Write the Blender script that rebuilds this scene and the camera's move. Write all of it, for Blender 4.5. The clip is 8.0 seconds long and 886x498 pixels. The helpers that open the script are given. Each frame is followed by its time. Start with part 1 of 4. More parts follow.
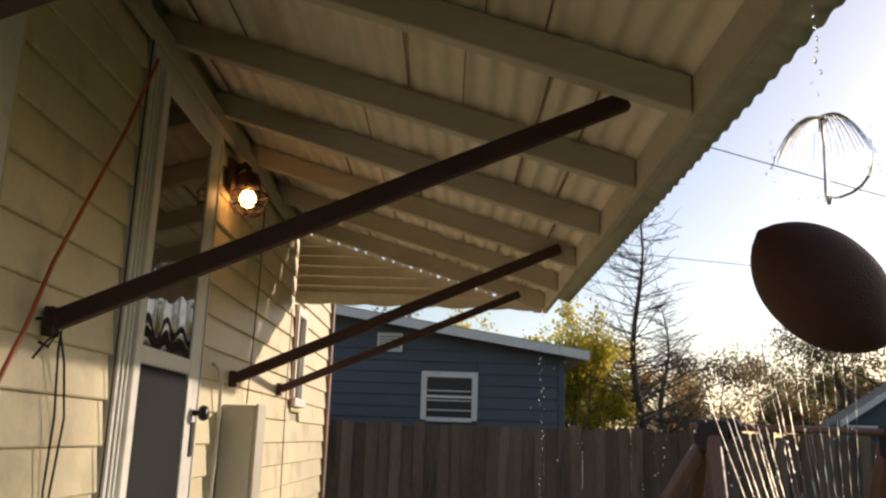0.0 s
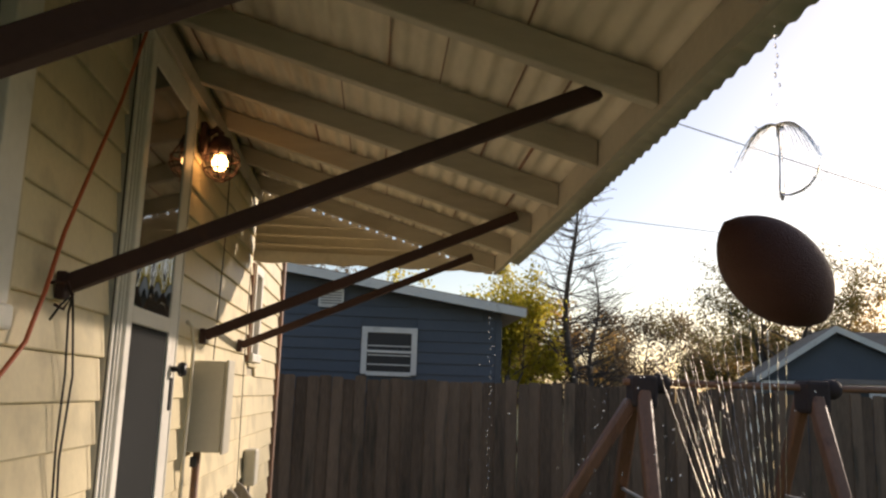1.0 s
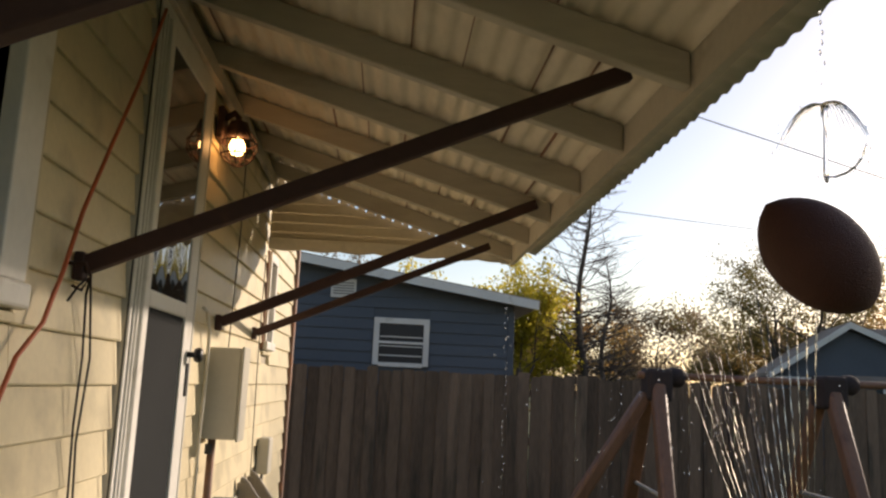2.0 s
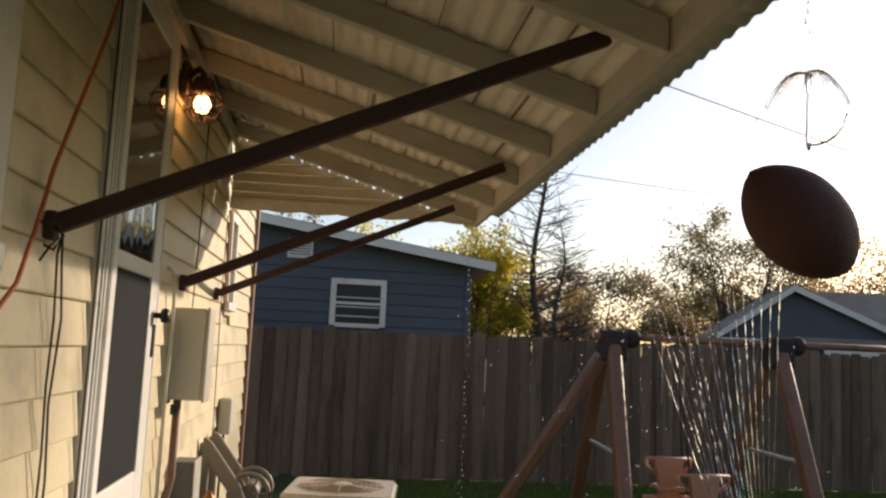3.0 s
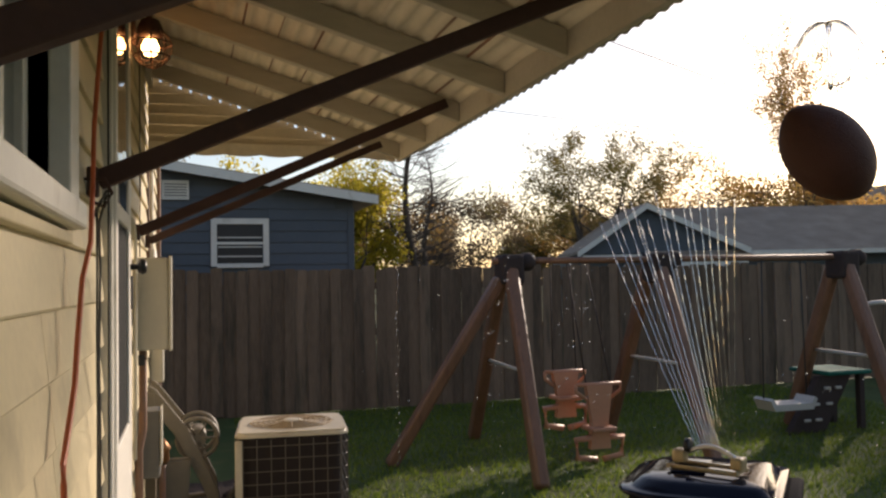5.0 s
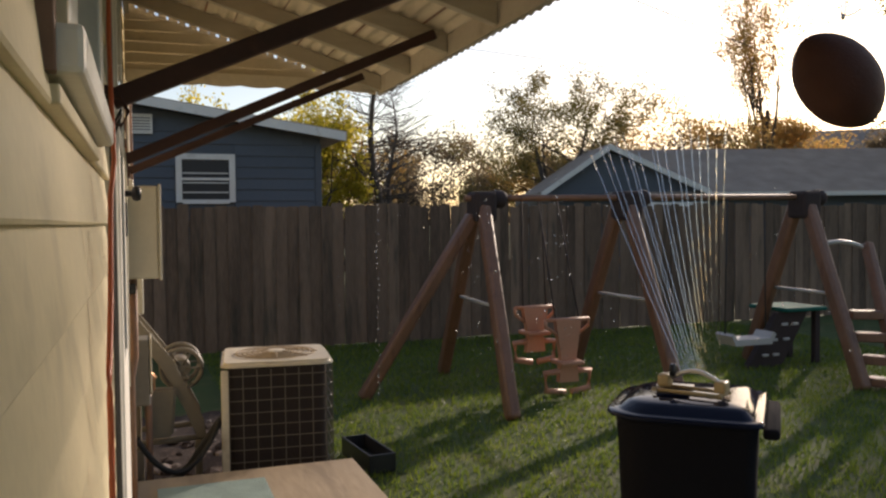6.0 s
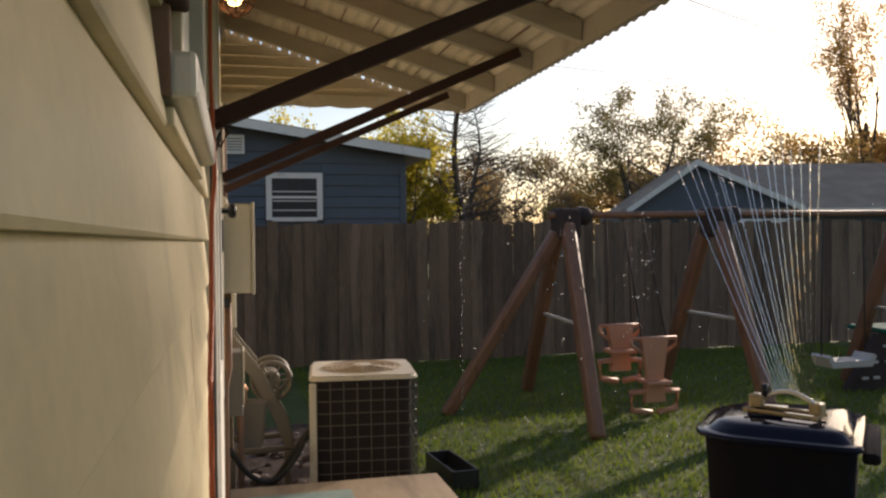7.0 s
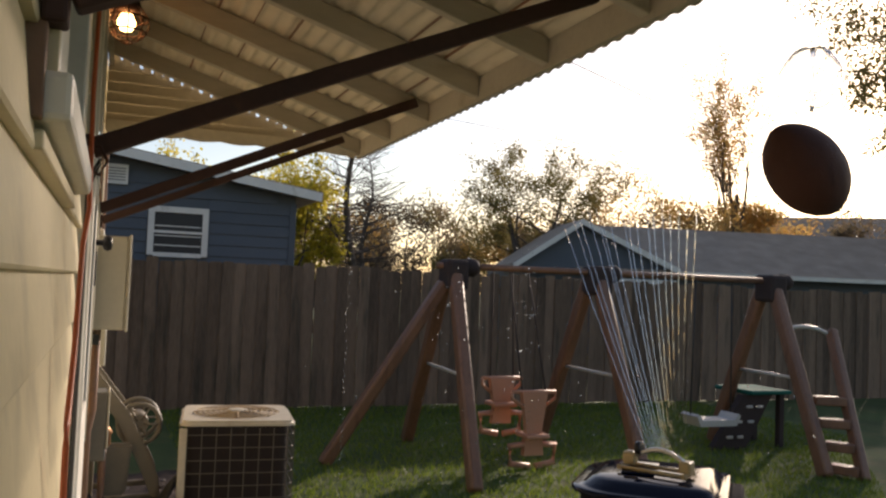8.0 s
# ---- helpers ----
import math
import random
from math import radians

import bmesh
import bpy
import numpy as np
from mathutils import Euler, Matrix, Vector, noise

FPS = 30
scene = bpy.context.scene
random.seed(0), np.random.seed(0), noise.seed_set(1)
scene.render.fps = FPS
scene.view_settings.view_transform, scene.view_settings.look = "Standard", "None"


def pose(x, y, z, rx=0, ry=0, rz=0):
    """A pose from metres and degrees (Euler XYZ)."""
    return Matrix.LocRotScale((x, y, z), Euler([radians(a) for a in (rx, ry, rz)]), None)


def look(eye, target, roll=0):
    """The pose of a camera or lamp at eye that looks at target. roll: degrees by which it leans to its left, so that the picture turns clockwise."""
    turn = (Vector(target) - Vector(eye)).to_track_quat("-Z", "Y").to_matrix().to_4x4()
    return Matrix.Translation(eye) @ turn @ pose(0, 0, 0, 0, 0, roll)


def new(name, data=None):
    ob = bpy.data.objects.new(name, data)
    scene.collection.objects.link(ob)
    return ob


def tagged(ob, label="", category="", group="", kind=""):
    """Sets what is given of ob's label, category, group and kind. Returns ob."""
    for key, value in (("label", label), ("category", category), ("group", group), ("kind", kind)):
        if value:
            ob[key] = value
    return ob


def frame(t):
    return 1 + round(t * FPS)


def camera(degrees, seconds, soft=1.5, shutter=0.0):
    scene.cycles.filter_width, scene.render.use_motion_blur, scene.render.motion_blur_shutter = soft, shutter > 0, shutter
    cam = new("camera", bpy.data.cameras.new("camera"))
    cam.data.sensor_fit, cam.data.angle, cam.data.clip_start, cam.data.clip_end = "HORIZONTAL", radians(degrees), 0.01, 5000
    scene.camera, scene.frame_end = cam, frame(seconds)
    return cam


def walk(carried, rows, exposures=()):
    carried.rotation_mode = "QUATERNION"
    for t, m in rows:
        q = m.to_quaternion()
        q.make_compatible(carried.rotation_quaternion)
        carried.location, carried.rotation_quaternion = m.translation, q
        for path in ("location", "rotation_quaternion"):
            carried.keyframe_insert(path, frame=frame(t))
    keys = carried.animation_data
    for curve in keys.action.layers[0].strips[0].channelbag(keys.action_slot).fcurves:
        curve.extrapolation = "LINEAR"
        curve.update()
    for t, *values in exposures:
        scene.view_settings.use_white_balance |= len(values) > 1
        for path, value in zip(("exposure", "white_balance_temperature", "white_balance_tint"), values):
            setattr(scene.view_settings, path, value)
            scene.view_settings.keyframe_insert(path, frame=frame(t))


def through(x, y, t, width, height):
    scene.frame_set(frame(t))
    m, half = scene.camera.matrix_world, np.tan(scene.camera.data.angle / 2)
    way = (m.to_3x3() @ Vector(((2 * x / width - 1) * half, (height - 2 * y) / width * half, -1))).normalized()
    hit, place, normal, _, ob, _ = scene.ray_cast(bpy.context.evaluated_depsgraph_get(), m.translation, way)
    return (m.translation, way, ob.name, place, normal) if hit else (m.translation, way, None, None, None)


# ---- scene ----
cam = camera(56.2, 8.0, 2.4)
PATH = [
    (0, (0.887, 0.628, 1.643), (0.867, 2.578, 2.089), 1.9),
    (0.5, (0.753, 0.425, 1.651), (0.829, 2.396, 1.981), 3.5),
    (1, (0.756, 0.457, 1.646), (0.902, 2.422, 1.991), 2.0),
    (1.5, (0.736, 0.503, 1.633), (0.843, 2.472, 1.971), 2.8),
    (1.7, (0.734, 0.505, 1.633), (0.845, 2.474, 1.968), 2.8),
    (2.8, (0.692, 0.513, 1.634), (0.879, 2.487, 1.892), 2.6),
    (3, (0.67, 0.511, 1.633), (0.908, 2.483, 1.872), 2.7),
    (3.5, (0.447, 0.462, 1.65), (0.964, 2.371, 1.942), -0.9),
    (4, (0.263, 0.44, 1.635), (0.843, 2.345, 1.825), -0.7),
    (4.5, (0.237, 0.456, 1.633), (0.814, 2.366, 1.766), -1.0),
    (4.7, (0.243, 0.471, 1.634), (0.816, 2.384, 1.736), -1.1),
    (5.8, (0.144, 0.481, 1.609), (0.812, 2.366, 1.599), -0.7),
    (6, (0.109, 0.484, 1.597), (0.787, 2.364, 1.531), -0.6),
    (6.5, (0.086, 0.462, 1.593), (0.562, 2.405, 1.565), -1.1),
    (7, (0.095, 0.461, 1.593), (0.583, 2.4, 1.571), -0.6),
    (7.5, (0.1, 0.476, 1.594), (0.82, 2.341, 1.629), 0.3),
    (8, (0.103, 0.481, 1.596), (0.843, 2.336, 1.691), 2.3),
]
walk(cam, [(t, look(eye, target, roll)) for t, eye, target, roll in PATH], exposures=[(0, -0.07, 6750, 18), (8, -0.07, 6750, 19)])

# ---- world, sun, exposure ----
world = bpy.data.worlds.new("sky")
scene.world = world
world.use_nodes = True
_wn = world.node_tree.nodes
_sky = _wn.new("ShaderNodeTexSky")
_sky.sky_type = "NISHITA"
_sky.sun_disc = False
SUN_AZ, SUN_EL = 51.5, 17.0      # degrees clockwise from +y, and above the horizon
_sky.sun_elevation, _sky.sun_rotation = radians(SUN_EL), radians(SUN_AZ)
_sky.dust_density, _sky.ozone_density = 1.0, 1.0
_wn["Background"].inputs["Strength"].default_value = 0.17
world.node_tree.links.new(_sky.outputs[0], _wn["Background"].inputs["Color"])
_sd = bpy.data.lights.new("sun", "SUN")
_sd.energy, _sd.angle, _sd.color = 5.0, radians(1.0), (1.0, 0.87, 0.70)
sun = new("sun", _sd)
_sv = Vector((math.sin(radians(SUN_AZ)) * math.cos(radians(SUN_EL)), math.cos(radians(SUN_AZ)) * math.cos(radians(SUN_EL)), math.sin(radians(SUN_EL))))
sun.matrix_world = look(_sv * 60, (0, 0, 0))


# ---- materials ----
def material(name, base, rough=0.7, metal=0.0, vary=0.18, fine=40.0, coarse=3.0, bump=0.15, stain=None, stain_at=0.6,
             stretch=(1, 1, 1), piece=0.0, transmission=0.0, ior=1.45, gloss=0.5, coat=0.0):
    """A surface with grain and blotches at real size; stain is a second colour that shows in patches; piece varies alike objects."""
    m = bpy.data.materials.new(name)
    m.use_nodes = True
    nt = m.node_tree
    n, l = nt.nodes, nt.links
    p = n["Principled BSDF"]
    p.inputs["Roughness"].default_value = rough
    p.inputs["Metallic"].default_value = metal
    p.inputs["Specular IOR Level"].default_value = gloss
    p.inputs["Transmission Weight"].default_value = transmission
    p.inputs["IOR"].default_value = ior
    p.inputs["Coat Weight"].default_value = coat
    co = n.new("ShaderNodeTexCoord")
    mp = n.new("ShaderNodeMapping")
    mp.inputs["Scale"].default_value = stretch
    l.new(co.outputs["Object"], mp.inputs["Vector"])
    oi = n.new("ShaderNodeObjectInfo")
    sh = n.new("ShaderNodeVectorMath")
    sh.operation = "MULTIPLY_ADD"
    l.new(oi.outputs["Random"], sh.inputs[0])
    sh.inputs[1].default_value = (17.0, 31.0, 23.0) if piece else (0, 0, 0)
    l.new(mp.outputs[0], sh.inputs[2])
    n1, n2 = n.new("ShaderNodeTexNoise"), n.new("ShaderNodeTexNoise")
    for nn, s, d in ((n1, fine, 6.0), (n2, coarse, 4.0)):
        nn.inputs["Scale"].default_value, nn.inputs["Detail"].default_value = s, d
        l.new(sh.outputs[0], nn.inputs["Vector"])
    # value = 1 + vary * ((fine - 0.5) + 1.4 * (coarse - 0.5)) + piece * (random - 0.5)
    a = n.new("ShaderNodeMath"); a.operation = "MULTIPLY_ADD"
    l.new(n1.outputs[0], a.inputs[0]); a.inputs[1].default_value = vary * 1.6; a.inputs[2].default_value = 1.0 - vary * 0.8
    b = n.new("ShaderNodeMath"); b.operation = "MULTIPLY_ADD"
    l.new(n2.outputs[0], b.inputs[0]); b.inputs[1].default_value = vary * 2.4; b.inputs[2].default_value = -vary * 1.2
    c = n.new("ShaderNodeMath"); c.operation = "ADD"
    l.new(a.outputs[0], c.inputs[0]); l.new(b.outputs[0], c.inputs[1])
    d = n.new("ShaderNodeMath"); d.operation = "MULTIPLY_ADD"
    l.new(oi.outputs["Random"], d.inputs[0]); d.inputs[1].default_value = piece; d.inputs[2].default_value = -piece / 2
    e = n.new("ShaderNodeMath"); e.operation = "ADD"
    l.new(c.outputs[0], e.inputs[0]); l.new(d.outputs[0], e.inputs[1])
    mix = n.new("ShaderNodeMix"); mix.data_type = "RGBA"
    mix.inputs[6].default_value = (*base, 1)
    mix.inputs[7].default_value = (*(stain or base), 1)
    ramp = n.new("ShaderNodeValToRGB")
    ramp.color_ramp.elements[0].position, ramp.color_ramp.elements[1].position = stain_at, min(1.0, stain_at + 0.14)
    n3 = n.new("ShaderNodeTexNoise")
    n3.inputs["Scale"].default_value, n3.inputs["Detail"].default_value = coarse * 2.3, 8.0
    l.new(sh.outputs[0], n3.inputs["Vector"])
    l.new(n3.outputs[0], ramp.inputs[0])
    l.new(ramp.outputs[0], mix.inputs[0])
    vm = n.new("ShaderNodeVectorMath"); vm.operation = "SCALE"
    l.new(mix.outputs[2], vm.inputs[0]); l.new(e.outputs[0], vm.inputs["Scale"])
    l.new(vm.outputs[0], p.inputs["Base Color"])
    if bump:
        bp = n.new("ShaderNodeBump")
        bp.inputs["Strength"].default_value, bp.inputs["Distance"].default_value = bump, 0.01
        l.new(n1.outputs[0], bp.inputs["Height"])
        l.new(bp.outputs[0], p.inputs["Normal"])
    return m


def leaf_material(name, base, second, through=0.5):
    """Leaves: two hues from leaf to leaf, and light that passes through them."""
    m = bpy.data.materials.new(name)
    m.use_nodes = True
    n, l = m.node_tree.nodes, m.node_tree.links
    p = n["Principled BSDF"]
    p.inputs["Roughness"].default_value = 0.55
    ge = n.new("ShaderNodeNewGeometry")
    mix = n.new("ShaderNodeMix"); mix.data_type = "RGBA"
    mix.inputs[6].default_value, mix.inputs[7].default_value = (*base, 1), (*second, 1)
    l.new(ge.outputs["Random Per Island"], mix.inputs[0])
    l.new(mix.outputs[2], p.inputs["Base Color"])
    tr = n.new("ShaderNodeBsdfTranslucent")
    l.new(mix.outputs[2], tr.inputs["Color"])
    ms = n.new("ShaderNodeMixShader")
    ms.inputs[0].default_value = through
    l.new(p.outputs[0], ms.inputs[1]); l.new(tr.outputs[0], ms.inputs[2])
    l.new(ms.outputs[0], n["Material Output"].inputs["Surface"])
    return m


def glow_material(name, colour, strength):
    m = bpy.data.materials.new(name)
    m.use_nodes = True
    p = m.node_tree.nodes["Principled BSDF"]
    p.inputs["Base Color"].default_value = (*colour, 1)
    p.inputs["Emission Color"].default_value = (*colour, 1)
    p.inputs["Emission Strength"].default_value = strength
    return m


def glass_material(name, tint=(1, 1, 1), rough=0.0, ior=1.45):
    m = bpy.data.materials.new(name)
    m.use_nodes = True
    p = m.node_tree.nodes["Principled BSDF"]
    p.inputs["Base Color"].default_value = (*tint, 1)
    p.inputs["Roughness"].default_value = rough
    p.inputs["Transmission Weight"].default_value = 1.0
    p.inputs["IOR"].default_value = ior
    return m


M_SIDING = material("cream siding", (0.68, 0.59, 0.385), 0.45, vary=0.12, fine=55, coarse=2.0, bump=0.06, stain=(0.53, 0.46, 0.30), stain_at=0.54, piece=0.06)
M_WALL = material("wall sheathing", (0.45, 0.40, 0.30), 0.8)
M_TRIM = material("white trim paint", (0.74, 0.72, 0.66), 0.45, vary=0.10, bump=0.08, stain=(0.55, 0.52, 0.45), stain_at=0.62)
M_SOFFIT = material("painted soffit sheet", (0.74, 0.67, 0.55), 0.6, vary=0.18, fine=30, coarse=1.6, bump=0.12, stain=(0.52, 0.45, 0.34), stain_at=0.55, stretch=(1, 0.35, 1))
M_RAFTER = material("painted rafter wood", (0.50, 0.46, 0.385), 0.65, vary=0.14, fine=45, coarse=3, bump=0.2, stain=(0.37, 0.32, 0.25), stain_at=0.58, stretch=(0.25, 1, 1), piece=0.08)
M_PANEL = material("awning panel metal", (0.64, 0.56, 0.41), 0.5, vary=0.12, bump=0.05, stain=(0.48, 0.42, 0.30), stain_at=0.6, piece=0.08)
M_BRACE = material("brown painted steel", (0.058, 0.028, 0.024), 0.7, vary=0.25, fine=70, bump=0.12, stain=(0.12, 0.055, 0.03), stain_at=0.62)
M_DARKRUBBER = material("black rubber cable", (0.03, 0.028, 0.026), 0.55, bump=0.05)
M_ORANGE = material("orange cord jacket", (0.50, 0.115, 0.045), 0.45, bump=0.04, vary=0.15)
M_GREYBOX = material("grey enamel box", (0.56, 0.53, 0.44), 0.45, vary=0.1, bump=0.04, stain=(0.38, 0.33, 0.25), stain_at=0.66)
M_CONDUIT = material("rusty conduit", (0.22, 0.13, 0.09), 0.6, vary=0.25, stain=(0.32, 0.15, 0.08), stain_at=0.5)
M_DARKGLASS = material("dark screen mesh", (0.020, 0.022, 0.023), 0.8, vary=0.15, fine=300, bump=0.1, gloss=0.12)
M_BLACK = material("black plastic", (0.02, 0.02, 0.022), 0.4, vary=0.2, bump=0.05)
M_GLASS = glass_material("window glass", (0.95, 0.97, 0.96))
M_INNER = material("dim plaster", (0.16, 0.15, 0.13), 0.8)
M_BULB = glow_material("warm bulb", (1.0, 0.50, 0.16), 20.0)
M_FENCE = material("weathered fence board", (0.185, 0.124, 0.083), 0.9, vary=0.5, fine=60, coarse=4, bump=0.5, stain=(0.10, 0.076, 0.052), stain_at=0.55, stretch=(1, 1, 0.12), piece=0.6)
M_BLUE = material("slate blue siding", (0.082, 0.100, 0.122), 0.6, vary=0.14, fine=25, coarse=1.2, bump=0.1, piece=0.10)
M_ROOF = material("grey shingle", (0.36, 0.29, 0.23), 0.95, vary=0.3, fine=60, coarse=2, bump=0.4)
M_GRASS = material("lawn soil and turf", (0.055, 0.085, 0.018), 0.9, vary=0.5, fine=70, coarse=1.1, bump=0.8, stain=(0.09, 0.10, 0.025), stain_at=0.5)
M_SOIL = material("mulch and soil", (0.045, 0.028, 0.02), 0.95, vary=0.6, fine=60, coarse=6, bump=1.0, stain=(0.11, 0.07, 0.05), stain_at=0.58)
M_LOG = material("brown play beam", (0.21, 0.105, 0.06), 0.5, vary=0.28, fine=50, coarse=5, bump=0.2, stain=(0.12, 0.055, 0.035), stain_at=0.6, stretch=(1, 1, 0.2), piece=0.15, gloss=0.5, coat=0.12)
M_HEAD = material("dark brown bracket plastic", (0.045, 0.03, 0.027), 0.85, vary=0.25)
M_TAN = material("tan moulded plastic", (0.52, 0.25, 0.15), 0.45, vary=0.12, bump=0.05)
M_GREEN = material("green moulded plastic", (0.02, 0.13, 0.10), 0.85, vary=0.12, bump=0.05, gloss=0.15)
M_WHITEPL = material("pale grey plastic", (0.50, 0.48, 0.44), 0.4, vary=0.12, bump=0.05)
M_ACTOP = material("beige enamel", (0.62, 0.55, 0.42), 0.45, vary=0.14, bump=0.08, stain=(0.42, 0.34, 0.24), stain_at=0.6)
M_ACCOIL = material("dark coil fins", (0.022, 0.014, 0.012), 0.7, vary=0.4, fine=160, stretch=(1, 1, 0.3), bump=0.4)
M_ACWIRE = material("coated grille wire", (0.13, 0.11, 0.09), 0.45, vary=0.1)
M_BIN = material("black bin plastic", (0.014, 0.014, 0.018), 0.85, vary=0.2, fine=120, bump=0.06, gloss=0.06)
M_LID = material("navy bin lid", (0.010, 0.013, 0.030), 0.05, vary=0.2, fine=90, bump=0.02, gloss=0.16)
M_DULLBOX = material("dull grey steel", (0.16, 0.155, 0.14), 0.6, vary=0.2, bump=0.06)
M_BALL = material("brown pebbled leather", (0.085, 0.030, 0.024), 0.6, vary=0.2, fine=420, coarse=12, bump=0.5)
M_LACE = material("white lace", (0.75, 0.72, 0.66), 0.7)
M_BARK = material("grey bark", (0.10, 0.08, 0.065), 0.9, vary=0.4, fine=30, coarse=4, bump=0.6, stretch=(1, 1, 0.3))
M_DECK = material("weathered plywood", (0.42, 0.33, 0.23), 0.8, vary=0.2, fine=30, coarse=3, bump=0.25, stain=(0.28, 0.22, 0.16), stain_at=0.58, stretch=(1, 0.2, 1))
M_MAT = material("pale blue rubber mat", (0.28, 0.38, 0.36), 0.8, vary=0.3, fine=200, coarse=9, bump=0.5)
M_CONCRETE = material("foundation concrete", (0.34, 0.32, 0.29), 0.9, vary=0.25, bump=0.4)
M_STONE = material("pale stone", (0.27, 0.22, 0.19), 0.9, vary=0.3, bump=0.5, piece=0.4)
M_REEL = material("taupe reel plastic", (0.23, 0.20, 0.155), 0.5, vary=0.12, bump=0.05)
M_BRASS = material("tarnished brass", (0.28, 0.14, 0.06), 0.45, metal=0.7, vary=0.3)
M_YELLOW = material("yellow sprinkler plastic", (0.46, 0.34, 0.17), 0.4, vary=0.12, bump=0.04)
M_ALU = material("bare aluminium", (0.72, 0.71, 0.68), 0.35, metal=0.8, vary=0.1)
M_WATER = glass_material("clear water", (1, 1, 1), 0.04, 1.33)
M_LEAF_Y = leaf_material("yellow-green leaves", (0.46, 0.41, 0.04), (0.64, 0.53, 0.07), 0.7)
M_LEAF_O = leaf_material("orange-brown leaves", (0.58, 0.32, 0.09), (0.42, 0.31, 0.11), 0.62)
M_LEAF_G = leaf_material("olive leaves", (0.15, 0.15, 0.05), (0.32, 0.24, 0.09), 0.55)
M_LEAF_B = leaf_material("dry brown leaves", (0.27, 0.19, 0.11), (0.18, 0.15, 0.09), 0.55)
M_BLADE = leaf_material("grass blades", (0.10, 0.17, 0.018), (0.22, 0.27, 0.032), 0.5)


# ---- mesh helpers ----
def solid(name, bm, mat, parent=None, label="", category="", group="", kind=""):
    """Links a bmesh as one object."""
    me = bpy.data.meshes.new(name)
    bm.normal_update()
    bm.to_mesh(me)
    bm.free()
    me.materials.append(mat)
    ob = new(name, me)
    if parent is not None:
        ob.parent = parent
    return tagged(ob, label, category, group, kind)


def part(name, bm, mat, parent, label=""):
    return solid(name, bm, mat, parent, label)


def thing(name, label, category, at=(0, 0, 0), rz=0.0, group="", kind=""):
    """An empty at the base of a thing that its parts hang under."""
    ob = new(name)
    ob.matrix_basis = pose(*at, 0, 0, rz)
    ob.empty_display_size = 0.1
    return tagged(ob, label, category, group, kind)


def box(bm, x0, x1, y0, y1, z0, z1, bevel=0.0, m=None):
    r = bmesh.ops.create_cube(bm, size=1.0)
    vs = r["verts"]
    for v in vs:
        v.co = Vector(((x0 + x1) / 2 + v.co.x * (x1 - x0), (y0 + y1) / 2 + v.co.y * (y1 - y0), (z0 + z1) / 2 + v.co.z * (z1 - z0)))
    if bevel:
        es = list({e for v in vs for e in v.link_edges})
        r2 = bmesh.ops.bevel(bm, geom=es, offset=bevel, segments=2, affect="EDGES", profile=0.5)
        vs = list({v for f in r2["faces"] for v in f.verts} | {v for v in vs if v.is_valid})
    if m is not None:
        bmesh.ops.transform(bm, matrix=m, verts=vs)
    return bm


def boxed(x0, x1, y0, y1, z0, z1, bevel=0.0):
    return box(bmesh.new(), x0, x1, y0, y1, z0, z1, bevel)


def tube(bm, pts, radius, seg=8, closed=False, flat=1.0):
    """A swept tube along points; radius may be a number or a list."""
    pts = [Vector(p) for p in pts]
    n = len(pts)
    rings = []
    up = Vector((0.13, 0.07, 1)).normalized()
    for i, p in enumerate(pts):
        a = pts[(i - 1) % n] if (closed or i > 0) else pts[0]
        b = pts[(i + 1) % n] if (closed or i < n - 1) else pts[-1]
        d = (b - a).normalized()
        s = d.cross(up)
        if s.length < 0.05:
            s = d.cross(Vector((1, 0, 0)))
        s.normalize()
        w = s.cross(d).normalized()
        r = radius[i] if isinstance(radius, (list, tuple)) else radius
        rings.append([bm.verts.new(p + s * (r * math.cos(2 * math.pi * k / seg)) + w * (r * flat * math.sin(2 * math.pi * k / seg))) for k in range(seg)])
    m = n if closed else n - 1
    for i in range(m):
        A, B = rings[i], rings[(i + 1) % n]
        for k in range(seg):
            bm.faces.new((A[k], A[(k + 1) % seg], B[(k + 1) % seg], B[k])).smooth = seg > 5
    if not closed:
        bm.faces.new(rings[0][::-1])
        bm.faces.new(rings[-1])
    return bm


def tubed(pts, radius, seg=8, closed=False, flat=1.0):
    return tube(bmesh.new(), pts, radius, seg, closed, flat)


def beam(bm, a, b, w, h, bevel=0.006, up=(0, 0, 1)):
    """A square bar from a to b, w wide and h high."""
    a, b = Vector(a), Vector(b)
    d = (b - a)
    ln = d.length
    d.normalize()
    s = d.cross(Vector(up)).normalized()
    u = s.cross(d)
    m = Matrix((( *s, 0), (*d, 0), (*u, 0), (0, 0, 0, 1))).transposed()
    m.translation = a
    return box(bm, -w / 2, w / 2, 0, ln, -h / 2, h / 2, bevel, m)


def prism(bm, outline, axis, lo, hi):
    """An outline of 2D points pushed along an axis from lo to hi. For axis x the points are (y, z), for y (x, z), for z (x, y)."""
    def at(p, t):
        return {"x": (t, p[0], p[1]), "y": (p[0], t, p[1]), "z": (p[0], p[1], t)}[axis]
    A = [bm.verts.new(at(p, lo)) for p in outline]
    B = [bm.verts.new(at(p, hi)) for p in outline]
    n = len(outline)
    for i in range(n):
        bm.faces.new((A[i], A[(i + 1) % n], B[(i + 1) % n], B[i]))
    bm.faces.new(A[::-1])
    bm.faces.new(B)
    bmesh.ops.recalc_face_normals(bm, faces=bm.faces[:])
    return bm


